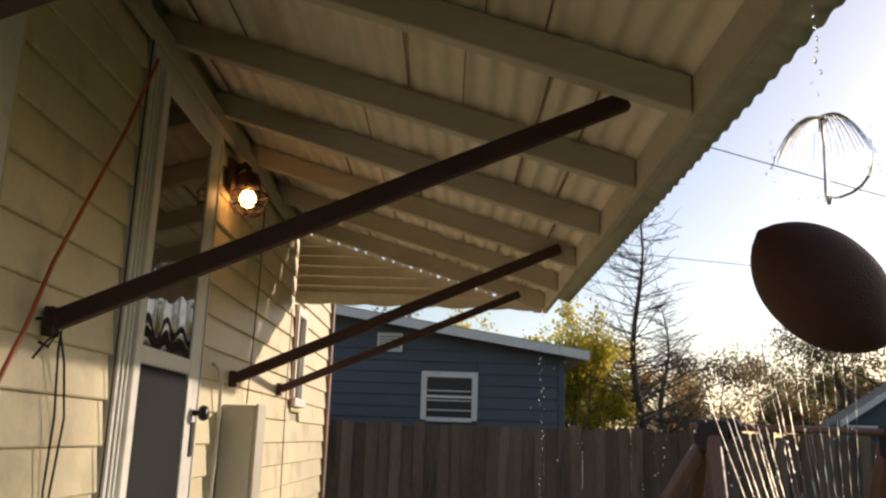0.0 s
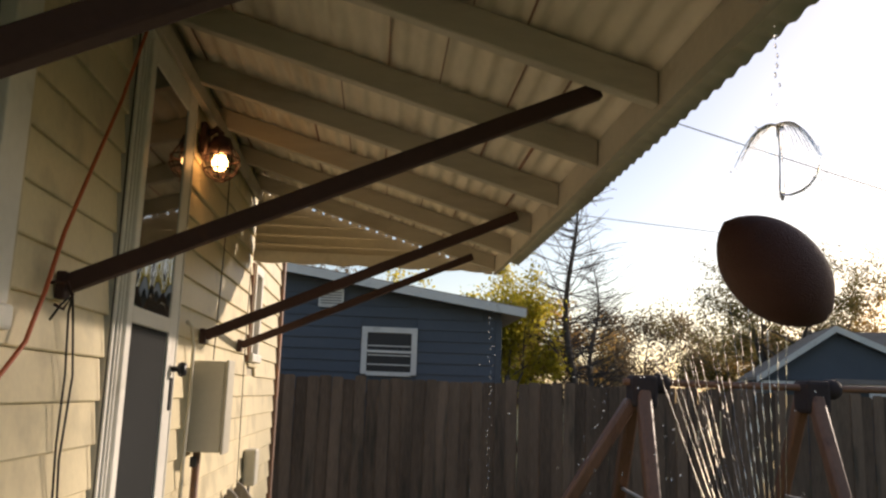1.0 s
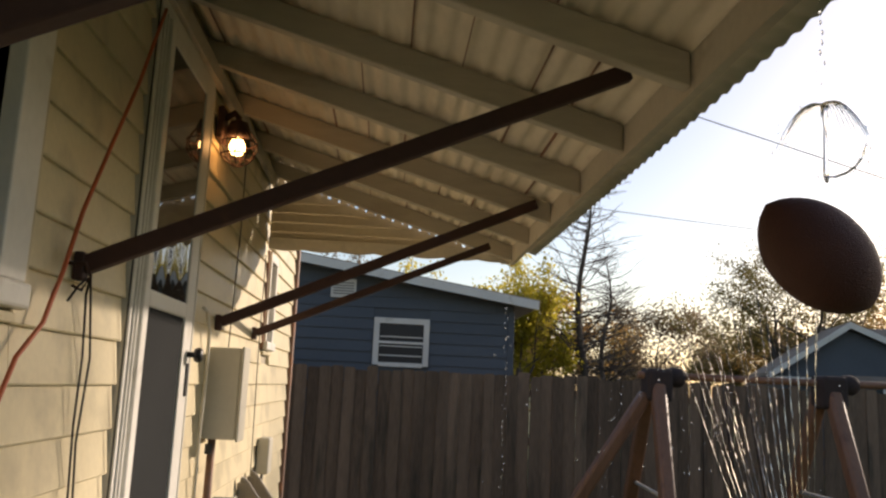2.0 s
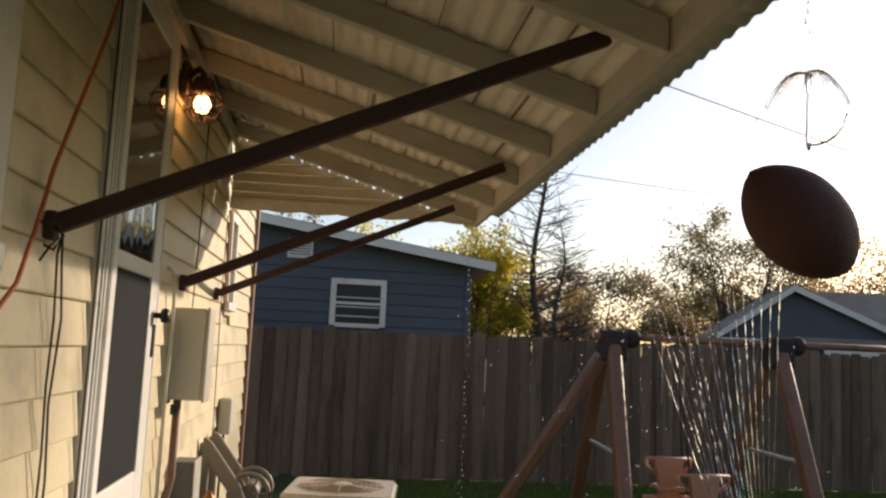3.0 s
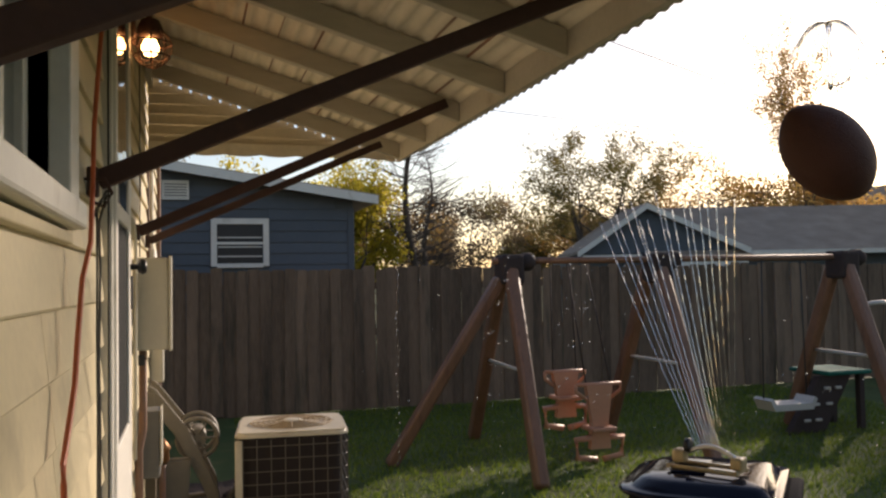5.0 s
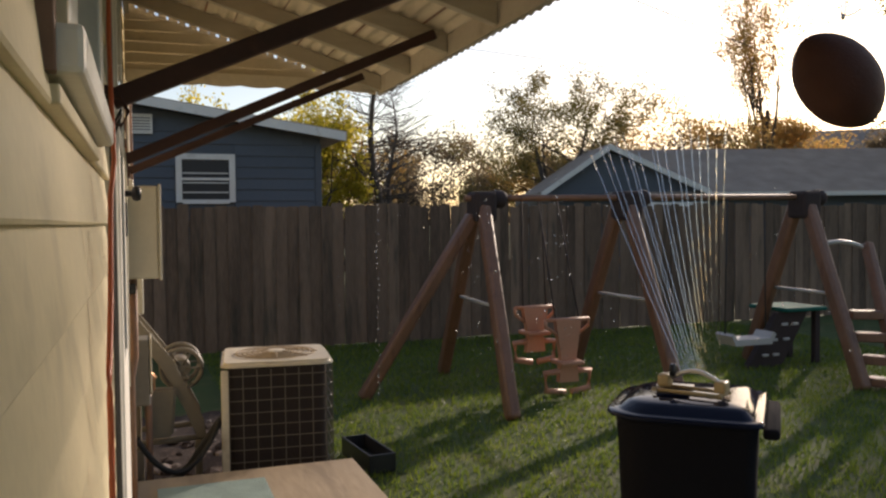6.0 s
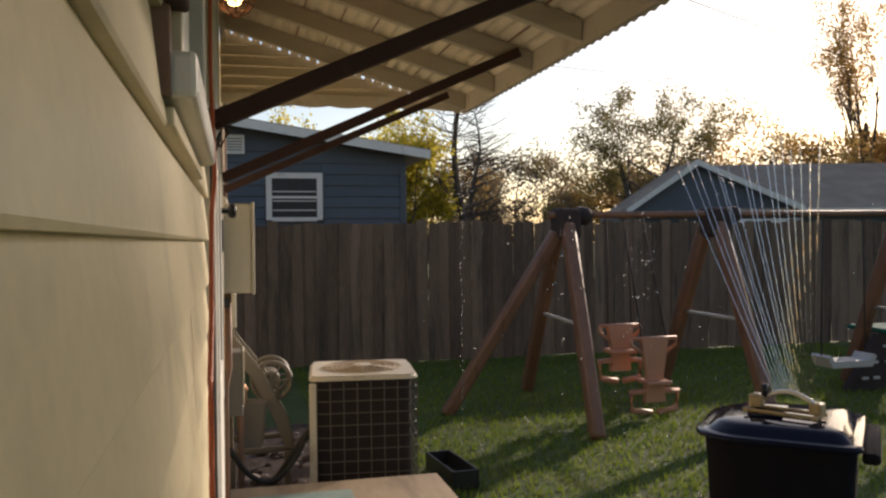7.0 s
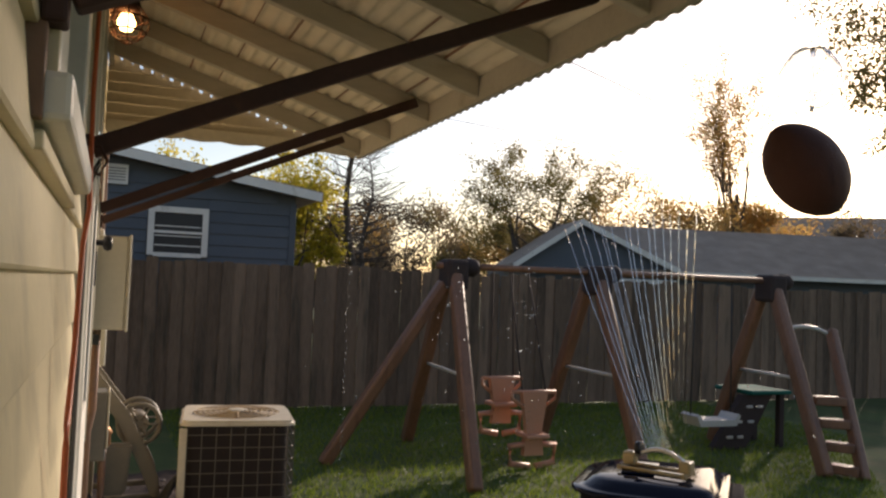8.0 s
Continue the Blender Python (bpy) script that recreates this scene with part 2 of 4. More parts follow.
def lathe(bm, profile, seg=24, m=None):
    """Turns (radius, height) pairs about z."""
    rings = []
    for r, z in profile:
        rings.append([bm.verts.new((r * math.cos(2 * math.pi * k / seg), r * math.sin(2 * math.pi * k / seg), z)) for k in range(seg)])
    for A, B in zip(rings, rings[1:]):
        for k in range(seg):
            bm.faces.new((A[k], A[(k + 1) % seg], B[(k + 1) % seg], B[k])).smooth = True
    bm.faces.new(rings[0][::-1])
    bm.faces.new(rings[-1])
    if m is not None:
        bmesh.ops.transform(bm, matrix=m, verts=[v for R in rings for v in R])
    return bm


def arrays(name, verts, faces, mat, parent=None, smooth=False):
    me = bpy.data.meshes.new(name)
    me.from_pydata(verts, [], faces)
    me.materials.append(mat)
    if smooth:
        me.polygons.foreach_set("use_smooth", [True] * len(me.polygons))
    ob = new(name, me)
    if parent is not None:
        ob.parent = parent
    return ob


def sag(a, b, drop, n=12, wob=0.0, seed=1):
    r = random.Random(seed)
    a, b = Vector(a), Vector(b)
    out = []
    for i in range(n + 1):
        t = i / n
        p = a.lerp(b, t)
        p.z -= drop * 4 * t * (1 - t)
        if 0 < i < n:
            p += Vector((r.uniform(-wob, wob) * 0.3, r.uniform(-wob, wob), 0))
        out.append(p)
    return out


# ---- the ground ----
tagged(arrays("ground", [(-300, -300, 0), (300, -300, 0), (300, 300, 0), (-300, 300, 0)], [(0, 1, 2, 3)], M_GRASS),
       "green lawn with thin autumn grass", "ground", kind="structure")
_r = random.Random(5)
_v, _f = [], []
for i in range(34):
    for j in range(60):
        x, y = 0.0 + i * 0.022, 3.0 + j * 0.078
        edge = 0.72 + 0.06 * math.sin(y * 5) + 0.03 * math.sin(y * 13)
        _v.append((min(x, edge), y, 0.012 + 0.018 * noise.noise(Vector((x * 9, y * 9, 0))) + 0.018 if i < 33 else -0.02))
for i in range(33):
    for j in range(59):
        _f.append((i * 60 + j, (i + 1) * 60 + j, (i + 1) * 60 + j + 1, i * 60 + j + 1))
tagged(arrays("soil_bed", _v, _f, M_SOIL, smooth=True), "bare brown soil strip along the house wall", "soil", kind="structure")

# ---- the house wall, openings at window_1, door_1 and window_2 ----
WY0, WY1, WTOP = -4.0, 6.66, 2.92
W1 = (1.46, 1.99, 1.788, 2.60)     # y from, y to, z from, z to
D1 = (2.845, 3.435, 0.55, 2.66)
W2 = (5.30, 5.52, 1.84, 2.30)
wall = thing("wall_east", "cream lap-sided house wall under the awning", "wall", kind="structure")


def wall_blocks():
    ys = [WY0, W1[0], W1[1], D1[0], D1[1], W2[0], W2[1], WY1]
    for k in range(7):
        a, b = ys[k], ys[k + 1]
        o = {1: W1, 3: D1, 5: W2}.get(k)
        if o is None:
            part("wall_core", boxed(-0.16, 0.010, a, b, 0.30, WTOP), M_WALL, wall)
        else:
            part("wall_core", boxed(-0.16, 0.010, a, b, 0.30, o[2]), M_WALL, wall)
            part("wall_core", boxed(-0.16, 0.010, a, b, o[3], WTOP), M_WALL, wall)


wall_blocks()
solid("foundation", boxed(-0.15, 0.02, WY0, WY1, -0.1, 0.30, 0.004), M_CONCRETE, None, "grey concrete foundation of the house", "foundation", kind="structure")
solid("wall_far_end", boxed(-5.0, -0.162, 6.5, 6.66, 0, WTOP), M_WALL, None, "end wall of the house", "wall", kind="structure")
solid("wall_near_end", boxed(-5.0, -0.162, -4.0, -3.84, 0, WTOP), M_WALL, None, "end wall of the house", "wall", kind="structure")
solid("wall_inside", boxed(-3.2, -3.05, -3.84, 6.5, 0, WTOP), M_INNER, None, "dim plaster wall inside the house", "wall", kind="structure")
solid("floor", boxed(-3.05, -0.162, -3.84, 6.5, 0.40, 0.50), M_INNER, None, "dark floor inside the house", "floor", kind="structure")
solid("ceiling", boxed(-5.2, 0.004, -4.2, 6.8, WTOP + 0.004, WTOP + 0.10), M_INNER, None, "plain ceiling of the house", "ceiling", kind="structure")
_bm = bmesh.new()
prism(_bm, [(-5.4, WTOP + 0.11), (0.0, WTOP + 0.11), (0.0, WTOP + 0.2), (-2.7, WTOP + 1.2), (-5.4, WTOP + 0.2)], "y", -4.3, 6.9)
solid("house_roof", _bm, M_ROOF, None, "grey shingled roof of the house", "roof", kind="structure")

# ---- awning ----
awning = thing("awning", "painted lean-to awning with rafters and brown steel braces", "awning")
AY0, AY1 = -0.9, 5.17
SHEET0, SLOPE = 2.855, 0.30      # underside height at the wall, fall per metre


def sheet_z(x):
    return SHEET0 - SLOPE * x


def awning_sheet():
    vs, fs = [], []
    n = 23 * 8
    for side in (0, 1):
        for i in range(n + 1):
            x = 0.012 + 1.42 * i / n
            z = sheet_z(x) + 0.006 * math.cos(2 * math.pi * 23 * i / n) + 0.006 + side * 0.02
            vs += [(x, AY0, z), (x, AY1 + 0.03, z)]
    m = 2 * (n + 1)
    for i in range(n):
        a = 2 * i
        fs.append((a, a + 1, a + 3, a + 2))
        fs.append((m + a, m + a + 2, m + a + 3, m + a + 1))
    fs += [(0, m, m + 1, 1), (2 * n, 2 * n + 1, m + 2 * n + 1, m + 2 * n)]
    arrays("roof_sheet", vs, fs, M_SOFFIT, awning, True)


awning_sheet()
# the corrugated front edge that hangs past the rafters
_v, _f = [], []
_n = int((AY1 + 0.03 - AY0) / 0.0115)
for _s in (0, 1):
    for i in range(_n + 1):
        y = AY0 + (AY1 + 0.03 - AY0) * i / _n
        w = 0.0045 * math.sin(2 * math.pi * y / 0.075)
        for x in (1.425, 1.485, 1.55):
            _v.append((x, y, sheet_z(x) + 0.010 + w + _s * 0.004))
_m = 3 * (_n + 1)
for i in range(_n):
    for k in (0, 1):
        a = 3 * i + k
        _f.append((a, a + 1, a + 4, a + 3))
        _f.append((_m + a, _m + a + 3, _m + a + 4, _m + a + 1))
    a = 3 * i + 2
    _f.append((a, _m + a, _m + a + 3, a + 3))
arrays("corrugated_edge", _v, _f, M_SOFFIT, awning, True)["label"] = "corrugated sheet along the front edge"
RAFTERS = [2.33 + 0.555 * k for k in range(-6, 6)]
for y in RAFTERS:
    if AY0 < y < AY1:
        _bm = bmesh.new()
        prism(_bm, [(0.012, sheet_z(0.012) - 0.002), (1.40, sheet_z(1.40) - 0.002), (1.40, sheet_z(1.40) - 0.088), (0.012, sheet_z(0.012) - 0.088)], "y", y - 0.02, y + 0.02)
        bmesh.ops.bevel(_bm, geom=_bm.edges[:], offset=0.003, segments=1, affect="EDGES")
        part("rafter", _bm, M_RAFTER, awning)
_bm = bmesh.new()
prism(_bm, [(1.402, sheet_z(1.40) - 0.004), (1.424, sheet_z(1.424) - 0.004), (1.424, sheet_z(1.40) - 0.10), (1.402, sheet_z(1.40) - 0.10)], "y", AY0, AY1)
part("fascia", _bm, M_RAFTER, awning, "painted fascia board behind the front edge")
_r = random.Random(8)
for ya, yb in zip(RAFTERS, RAFTERS[1:]):
    if ya < 0.3 or yb > AY1:
        continue
    for k in range(8):
        x = 0.10 + 0.165 * k + _r.uniform(-0.03, 0.03)
        if _r.random() < 0.3:
            continue
        wd = _r.choice((0.003, 0.004, 0.007))
        _bm = bmesh.new()
        prism(_bm, [(x, sheet_z(x) + 0.004), (x + wd, sheet_z(x + wd) + 0.004), (x + wd, sheet_z(x + wd) - 0.002), (x, sheet_z(x) - 0.002)], "y", ya + 0.022, yb - 0.022)
        part("sheet_seam", _bm, M_CONDUIT, awning, "dark lapped seam in the roof sheet")
part("ledger", boxed(0.034, 0.06, AY0, AY1 - 0.01, 2.70, 2.76, 0.003), M_RAFTER, awning, "painted ledger along the wall")
# end panel of overlapping horizontal strips
for k in range(6):
    z0, z1 = 2.405 + k * 0.056, 2.405 + (k + 1) * 0.056
    xa, xb = (SHEET0 - z0 - 0.088) / SLOPE, (SHEET0 - z1 - 0.088) / SLOPE
    xa, xb = min(1.40, xa), min(1.40, max(xb, 0.05))
    _bm = bmesh.new()
    A = [_bm.verts.new(p) for p in ((0.034, AY1 - 0.012, z0 - 0.008), (xa, AY1 - 0.012, z0 - 0.008), (xb, AY1 + 0.002, z1), (0.034, AY1 + 0.002, z1))]
    B = [_bm.verts.new((v.co.x, v.co.y + 0.006, v.co.z)) for v in A]
    _bm.faces.new(A)
    _bm.faces.new(B[::-1])
    for i in range(4):
        _bm.faces.new((A[i], B[i], B[(i + 1) % 4], A[(i + 1) % 4]))
    part("panel_strip", _bm, M_PANEL, awning)
# toothed top edge of the end panel, with daylight between the teeth
_bm = bmesh.new()
for k in range(26):
    x = 0.05 + k * 0.052
    zt = sheet_z(x) - 0.062
    box(_bm, x, x + 0.0415 + 0.009 * math.sin(k * 2.1), AY1 + 0.003, AY1 + 0.007, zt - 0.05, zt + 0.010 + 0.004 * math.sin(k * 1.3))
part("panel_edge", _bm, M_PANEL, awning, "toothed top edge of the end panel")
_o = [(1.41, 2.414), (0.034, 2.414)]
for i in range(57):
    x = 0.034 + 1.376 * i / 56
    _o.append((x, 2.352 + 0.010 * abs(math.sin(math.pi * i / 8)) * -1))
_bm = bmesh.new()
prism(_bm, _o, "y", AY1 - 0.022, AY1 - 0.014)
part("valance", _bm, M_SOFFIT, awning, "scalloped valance strip under the end panel")
for y, y2, x2, z1, z2, w, h in ((1.33, 1.33, 1.30, 1.862, 2.412, 0.032, 0.044), (2.38, 2.38, 1.272, 1.862, 2.400, 0.032, 0.042),
                               (3.93, 3.965, 1.335, 1.850, 2.424, 0.032, 0.042), (4.86, 4.90, 1.25, 1.862, 2.392, 0.030, 0.038)):
    _bm = bmesh.new()
    beam(_bm, (0.052, y, z1), (x2, y2, z2), w, h, 0.004)
    br = part("brace", _bm, M_BRACE, awning, "brown steel brace")
    part("foot_plate", boxed(0.031, 0.054, y - 0.02, y + 0.02, z1 - 0.035, z1 + 0.028, 0.004), M_BRACE, br)
# siding courses
LAP, LAP0 = 0.1132, 1.598


def siding_board(y0, y1, z):
    h = LAP + 0.004
    prof = [(0.0105, h), (0.0175, h), (0.0300, 0.007), (0.0305, 0.004), (0.0285, 0.0), (0.0105, 0.0)]
    bm = bmesh.new()
    prism(bm, [(x, z + dz) for x, dz in prof], "y", y0, y1)
    part("siding_board", bm, M_SIDING, wall)


for k in range(-11, 11):
    z = LAP0 + LAP * k
    cuts = [(WY0, WY1 - 0.02)]
    for o, side in ((W1, 0.11), (D1, 0.09), (W2, 0.05)):
        lo, hi = o[2] - (0.10 if o is W1 else 0.05), o[3] + 0.09
        if z + LAP > lo + 0.03 and z < hi:
            nxt = []
            for a, b in cuts:
                if a < o[0] - side and b > o[1] + side:
                    nxt += [(a, o[0] - side), (o[1] + side, b)]
                else:
                    nxt.append((a, b))
            cuts = nxt
    for a, b in cuts:
        y = a
        joint = 2.10 - 0.055 * (k % 5) - 6.1
        js = sorted([j for j in [joint + 3.05 * q + (0.0 if k % 2 else 0.02) for q in range(0, 5)] if a + 0.15 < j < b - 0.15])
        for j in js + [b]:
            siding_board(y, j - (0.0 if j == b else 0.003), z)
            y = j


# ---- door, windows ----
def casing(parent, o, w, x1, sill=True):
    y0, y1, z0, z1 = o
    for n, b in (("side_casing", (y0 - w, y0, z0, z1)), ("side_casing", (y1, y1 + w, z0, z1)), ("head_casing", (y0 - w, y1 + w, z1, z1 + w))):
        part(n, boxed(0.012, x1, b[0], b[1], b[2], b[3], 0.004), M_TRIM, parent)
        part(n, boxed(-0.10, 0.010, b[0] + (w - 0.02 if b[1] == y0 else 0), b[1] - (w - 0.02 if b[0] == y1 else 0), b[2], min(b[3], z1 + 0.02)), M_TRIM, parent)
    if sill:
        part("sill", boxed(-0.10, 0.062, y0 - w - 0.02, y1 + w, z0 - 0.050, z0 - 0.002, 0.007), M_TRIM, parent)
        part("apron", boxed(0.012, 0.038, y0 - w, y1 + w, z0 - 0.076, z0 - 0.056, 0.003), M_SIDING, parent, "cream edge channel under the sill")
        part("siding_channel", boxed(0.012, 0.047, y0 - w - 0.007, y0 - w - 0.001, z0 - 0.05, z1 + w, 0.002), M_SIDING, parent, "cream edge channel")
        # solid brown strip: shade of the gap between siding end and channel, as colour
        part("channel_recess", boxed(0.012, 0.037, y0 - w - 0.032, y0 - w - 0.008, z0 - 0.05, z1 + w, 0.002), M_CONDUIT, parent, "brown strip painted for the shadow gap beside the channel")
        part("siding_channel", boxed(0.012, 0.044, y1 + w + 0.002, y1 + w + 0.016, z0 - 0.05, z1 + w, 0.003), M_SIDING, parent, "cream edge channel")


def sash(parent, o, x):
    y0, y1, z0, z1 = o
    zm = (z0 + z1) / 2
    for a, b in ((z0, zm), (zm, z1)):
        for bb in ((y0, y0 + 0.04, a, b), (y1 - 0.04, y1, a, b), (y0 + 0.04, y1 - 0.04, a, a + 0.035), (y0 + 0.04, y1 - 0.04, b - 0.035, b)):
            part("sash_rail", boxed(x - 0.02, x + 0.012, *bb, 0.003), M_TRIM, parent)
        p = part("pane", boxed(x - 0.006, x - 0.002, y0 + 0.04, y1 - 0.04, a + 0.035, b - 0.035), M_GLASS, parent)
        p.visible_shadow = False


w = thing("window_1", "white-framed sash window with a deep painted sill", "window", kind="structure")
casing(w, W1, 0.11, 0.048)
sash(w, W1, -0.03)
w = thing("window_2", "small white-framed window near the house corner", "window", kind="structure")
casing(w, W2, 0.05, 0.045)
sash(w, W2, -0.03)
d = thing("door_1", "white storm door with dark screen and a rippled upper pane", "door", kind="structure")
casing(d, D1, 0.075, 0.041, False)
for a in (D1[0] - 0.052, D1[0] - 0.022, D1[1] + 0.02, D1[1] + 0.05):
    part("casing_bead", boxed(0.0415, 0.047, a - 0.005, a + 0.005, D1[2], D1[3], 0.002), M_TRIM, d)
y0, y1, z0, z1 = D1
for bb in ((y0, y0 + 0.05, z0, z1), (y1 - 0.105, y1, z0, z1), (y0 + 0.05, y1 - 0.105, z0, 1.20), (y0 + 0.05, y1 - 0.105, 1.818, 1.868), (y0 + 0.05, y1 - 0.105, z1 - 0.06, z1)):
    part("door_rail", boxed(0.008, 0.054, *bb, 0.005), M_TRIM, d)
part("screen", boxed(0.040, 0.046, y0 + 0.05, y1 - 0.105, 1.20, 1.818), M_DARKGLASS, d, "dark grey screen")
_v, _f = [], []
for i in range(25):
    for j in range(25):
        y, z = y0 + 0.05 + (y1 - y0 - 0.155) * i / 24, 1.868 + (z1 - 0.06 - 1.868) * j / 24
        _v.append((0.049 + 0.0035 * noise.noise(Vector((y * 9, z * 7, 3))) * max(0.0, min(1.0, (2.16 - z) / 0.12)), y, z))
for i in range(24):
    for j in range(24):
        _f.append((i * 25 + j, (i + 1) * 25 + j, (i + 1) * 25 + j + 1, i * 25 + j + 1))
arrays("upper_pane", _v, _f, material("dark reflecting glass", (0.03, 0.032, 0.03), 0.03, vary=0.02, bump=0, gloss=1.0), d, True)["label"] = "rippled film over the upper pane"
_bm = bmesh.new()
lathe(_bm, [(0.010, 0), (0.010, 0.02), (0.022, 0.024), (0.026, 0.036), (0.021, 0.048), (0.008, 0.051)], 14, pose(0.054, 3.405, 1.70, 0, 90, 0))
part("door_knob", _bm, M_BLACK, d, "black door knob")
part("latch_plate", boxed(0.054, 0.060, 3.39, 3.42, 1.56, 1.67, 0.002), M_BLACK, d)
solid("corner_trim", boxed(-0.02, 0.05, 6.61, 6.68, 0.1, WTOP - 0.05, 0.004), M_CONDUIT, None, "rust-brown corner trim and downspout", "trim", kind="structure")

# ---- wall lamp ----
lamp = thing("wall_lamp", "lit dark brown caged wall lamp with a bare warm bulb", "wall lamp", (0.032, 3.66, 2.56))
part("mount", boxed(0, 0.024, -0.05, 0.05, -0.03, 0.10, 0.008), M_BRACE, lamp, "dark brown back plate")
part("arm", tubed([(0.02, 0, 0.06), (0.055, 0, 0.085), (0.075, 0, 0.06)], 0.014), M_BRACE, lamp)
part("socket", lathe(bmesh.new(), [(0.02, -0.008), (0.042, 0.0), (0.046, 0.025), (0.034, 0.055), (0.012, 0.065)], 16, pose(0.075, 0, -0.008)), M_BRACE, lamp, "dark brown socket cap")
part("bulb", lathe(bmesh.new(), [(0.004, -0.040), (0.020, -0.034), (0.030, -0.016), (0.031, -0.002), (0.023, 0.016), (0.013, 0.034)], 16, pose(0.075, 0, -0.046)), M_BULB, lamp, "glowing round bulb")
for k in range(8):
    a = k * math.pi / 4
    c, s = math.cos(a), math.sin(a)
    part("cage_wire", tubed([(0.08 + c * 0.040, s * 0.040, 0.012), (0.08 + c * 0.068, s * 0.068, -0.028), (0.08 + c * 0.072, s * 0.072, -0.062), (0.08 + c * 0.05, s * 0.05, -0.105), (0.08 + c * 0.02, s * 0.02, -0.122)], 0.0032, 5), M_BRACE, lamp)
for rr, z in ((0.070, -0.036), (0.064, -0.085), (0.021, -0.122)):
    part("cage_ring", tubed([(0.08 + rr * math.cos(k * math.pi / 10), rr * math.sin(k * math.pi / 10), z) for k in range(20)], 0.0035, 5, True), M_BRACE, lamp)

# ---- boxes, cables on the wall ----
b = thing("electrical_panel", "grey enamelled electrical box on the house wall", "electrical box", (0.032, 3.84, 1.39))
part("body", boxed(0, 0.13, 0, 0.13, 0, 0.355, 0.008), M_GREYBOX, b)
part("cover", boxed(0.131, 0.142, -0.006, 0.136, -0.006, 0.361, 0.004), M_GREYBOX, b, "grey hinged cover")
part("lock", boxed(0.02, 0.045, -0.012, -0.002, -0.055, -0.015, 0.003), M_BLACK, b, "black padlock")
part("conduit", tubed([(0.035, 0.04, 0.0), (0.035, 0.04, -0.3), (0.02, 0.03, -0.38), (0.02, 0.03, -1.1)], 0.016), M_CONDUIT, b, "rusty conduit pipe")
b = thing("disconnect_box", "small dull grey disconnect box with a pale cover", "electrical box", (0.032, 4.05, 0.86))
part("body", boxed(0, 0.09, 0, 0.15, 0, 0.27, 0.006), M_DULLBOX, b)
part("cover", boxed(0.091, 0.098, -0.004, 0.154, 0.05, 0.275, 0.003), M_GREYBOX, b)
b = thing("phone_box", "pale plastic cable box beside the corner", "cable box", (0.032, 5.35, 1.10))
part("body", boxed(0, 0.07, 0, 0.13, 0, 0.20, 0.01), M_GREYBOX, b)
part("cable", tubed([(0.03, 0.06, 0), (0.025, 0.05, -0.3), (0.03, 0.08, -0.8)], 0.008), M_DARKRUBBER, b)
cord = [(0.045, 2.79, 2.66), (0.048, 2.62, 2.38), (0.048, 2.46, 2.152), (0.05, 2.333, 1.974), (0.055, 2.25, 1.83), (0.06, 2.17, 1.72), (0.055, 2.08, 1.65), (0.055, 2.04, 1.58), (0.055, 1.97, 1.47), (0.055, 1.85, 1.37), (0.055, 1.86, 1.2), (0.055, 1.93, 1.0), (0.055, 1.90, 0.7), (0.06, 1.95, 0.0)]
_c = []
for a, b in zip(cord, cord[1:]):
    for k in range(5):
        q = Vector(a).lerp(Vector(b), k / 5)
        _c.append((q.x, q.y + 0.010 * math.sin(q.z * 31) * min(1, max(0, 1.9 - q.z)), q.z))
cord = _c + [cord[-1]]
solid("extension_cord", tubed(cord, 0.0049, 8), M_ORANGE, None, "orange extension cord hanging down the siding", "cord")
# first cable, beside the casing, also draws the dark shadow of the siding ends
for nm, pts in (("black_cable", [(0.04, 2.75, 2.70), (0.042, 2.738, 2.3), (0.042, 2.742, 2.1), (0.042, 2.745, 1.6), (0.042, 2.74, 1.0), (0.05, 2.745, 0.0)]),
                ("black_cable", [(0.07, 2.37, 1.84), (0.046, 2.42, 1.80), (0.044, 2.447, 1.66), (0.044, 2.440, 1.508), (0.044, 2.456, 1.36), (0.044, 2.445, 0.9), (0.06, 2.45, 0.0)]),
                ("black_cable", [(0.07, 2.37, 1.83), (0.048, 2.45, 1.78), (0.046, 2.49, 1.66), (0.046, 2.462, 1.47), (0.046, 2.490, 1.3), (0.046, 2.465, 0.8), (0.06, 2.47, 0.0)]),
                ("black_cable", [(0.07, 2.35, 1.83), (0.06, 2.33, 1.81), (0.05, 2.305, 1.775)]),
                ("black_cable", [(0.038, 4.24, 2.74), (0.04, 4.25, 2.3), (0.04, 4.2, 1.76)]),
                ("black_cable", [(0.038, 5.07, 2.3), (0.04, 5.06, 1.8), (0.04, 5.12, 1.2), (0.04, 5.14, 0.4)])):
    solid(nm, tubed(pts, 0.0027, 7), M_DARKRUBBER, None, "black cable clipped along the siding", "cable", "cables on the wall")
solid("grey_cable", tubed([(0.04, 3.64, 1.88), (0.046, 3.69, 1.87), (0.05, 3.735, 1.80), (0.05, 3.75, 1.62), (0.048, 3.735, 1.45), (0.046, 3.74, 1.0)], 0.007, 7), M_GREYBOX, None, "pale grey cable looping down beside the electrical box", "cable", "cables on the wall")
solid("wall_hook", tubed([(0.03, 2.34, 1.86), (0.07, 2.33, 1.86), (0.085, 2.325, 1.83), (0.07, 2.32, 1.80), (0.05, 2.32, 1.81)], 0.004, 6), M_BRACE, None, "bent dark wire hook beside the brace", "hook")

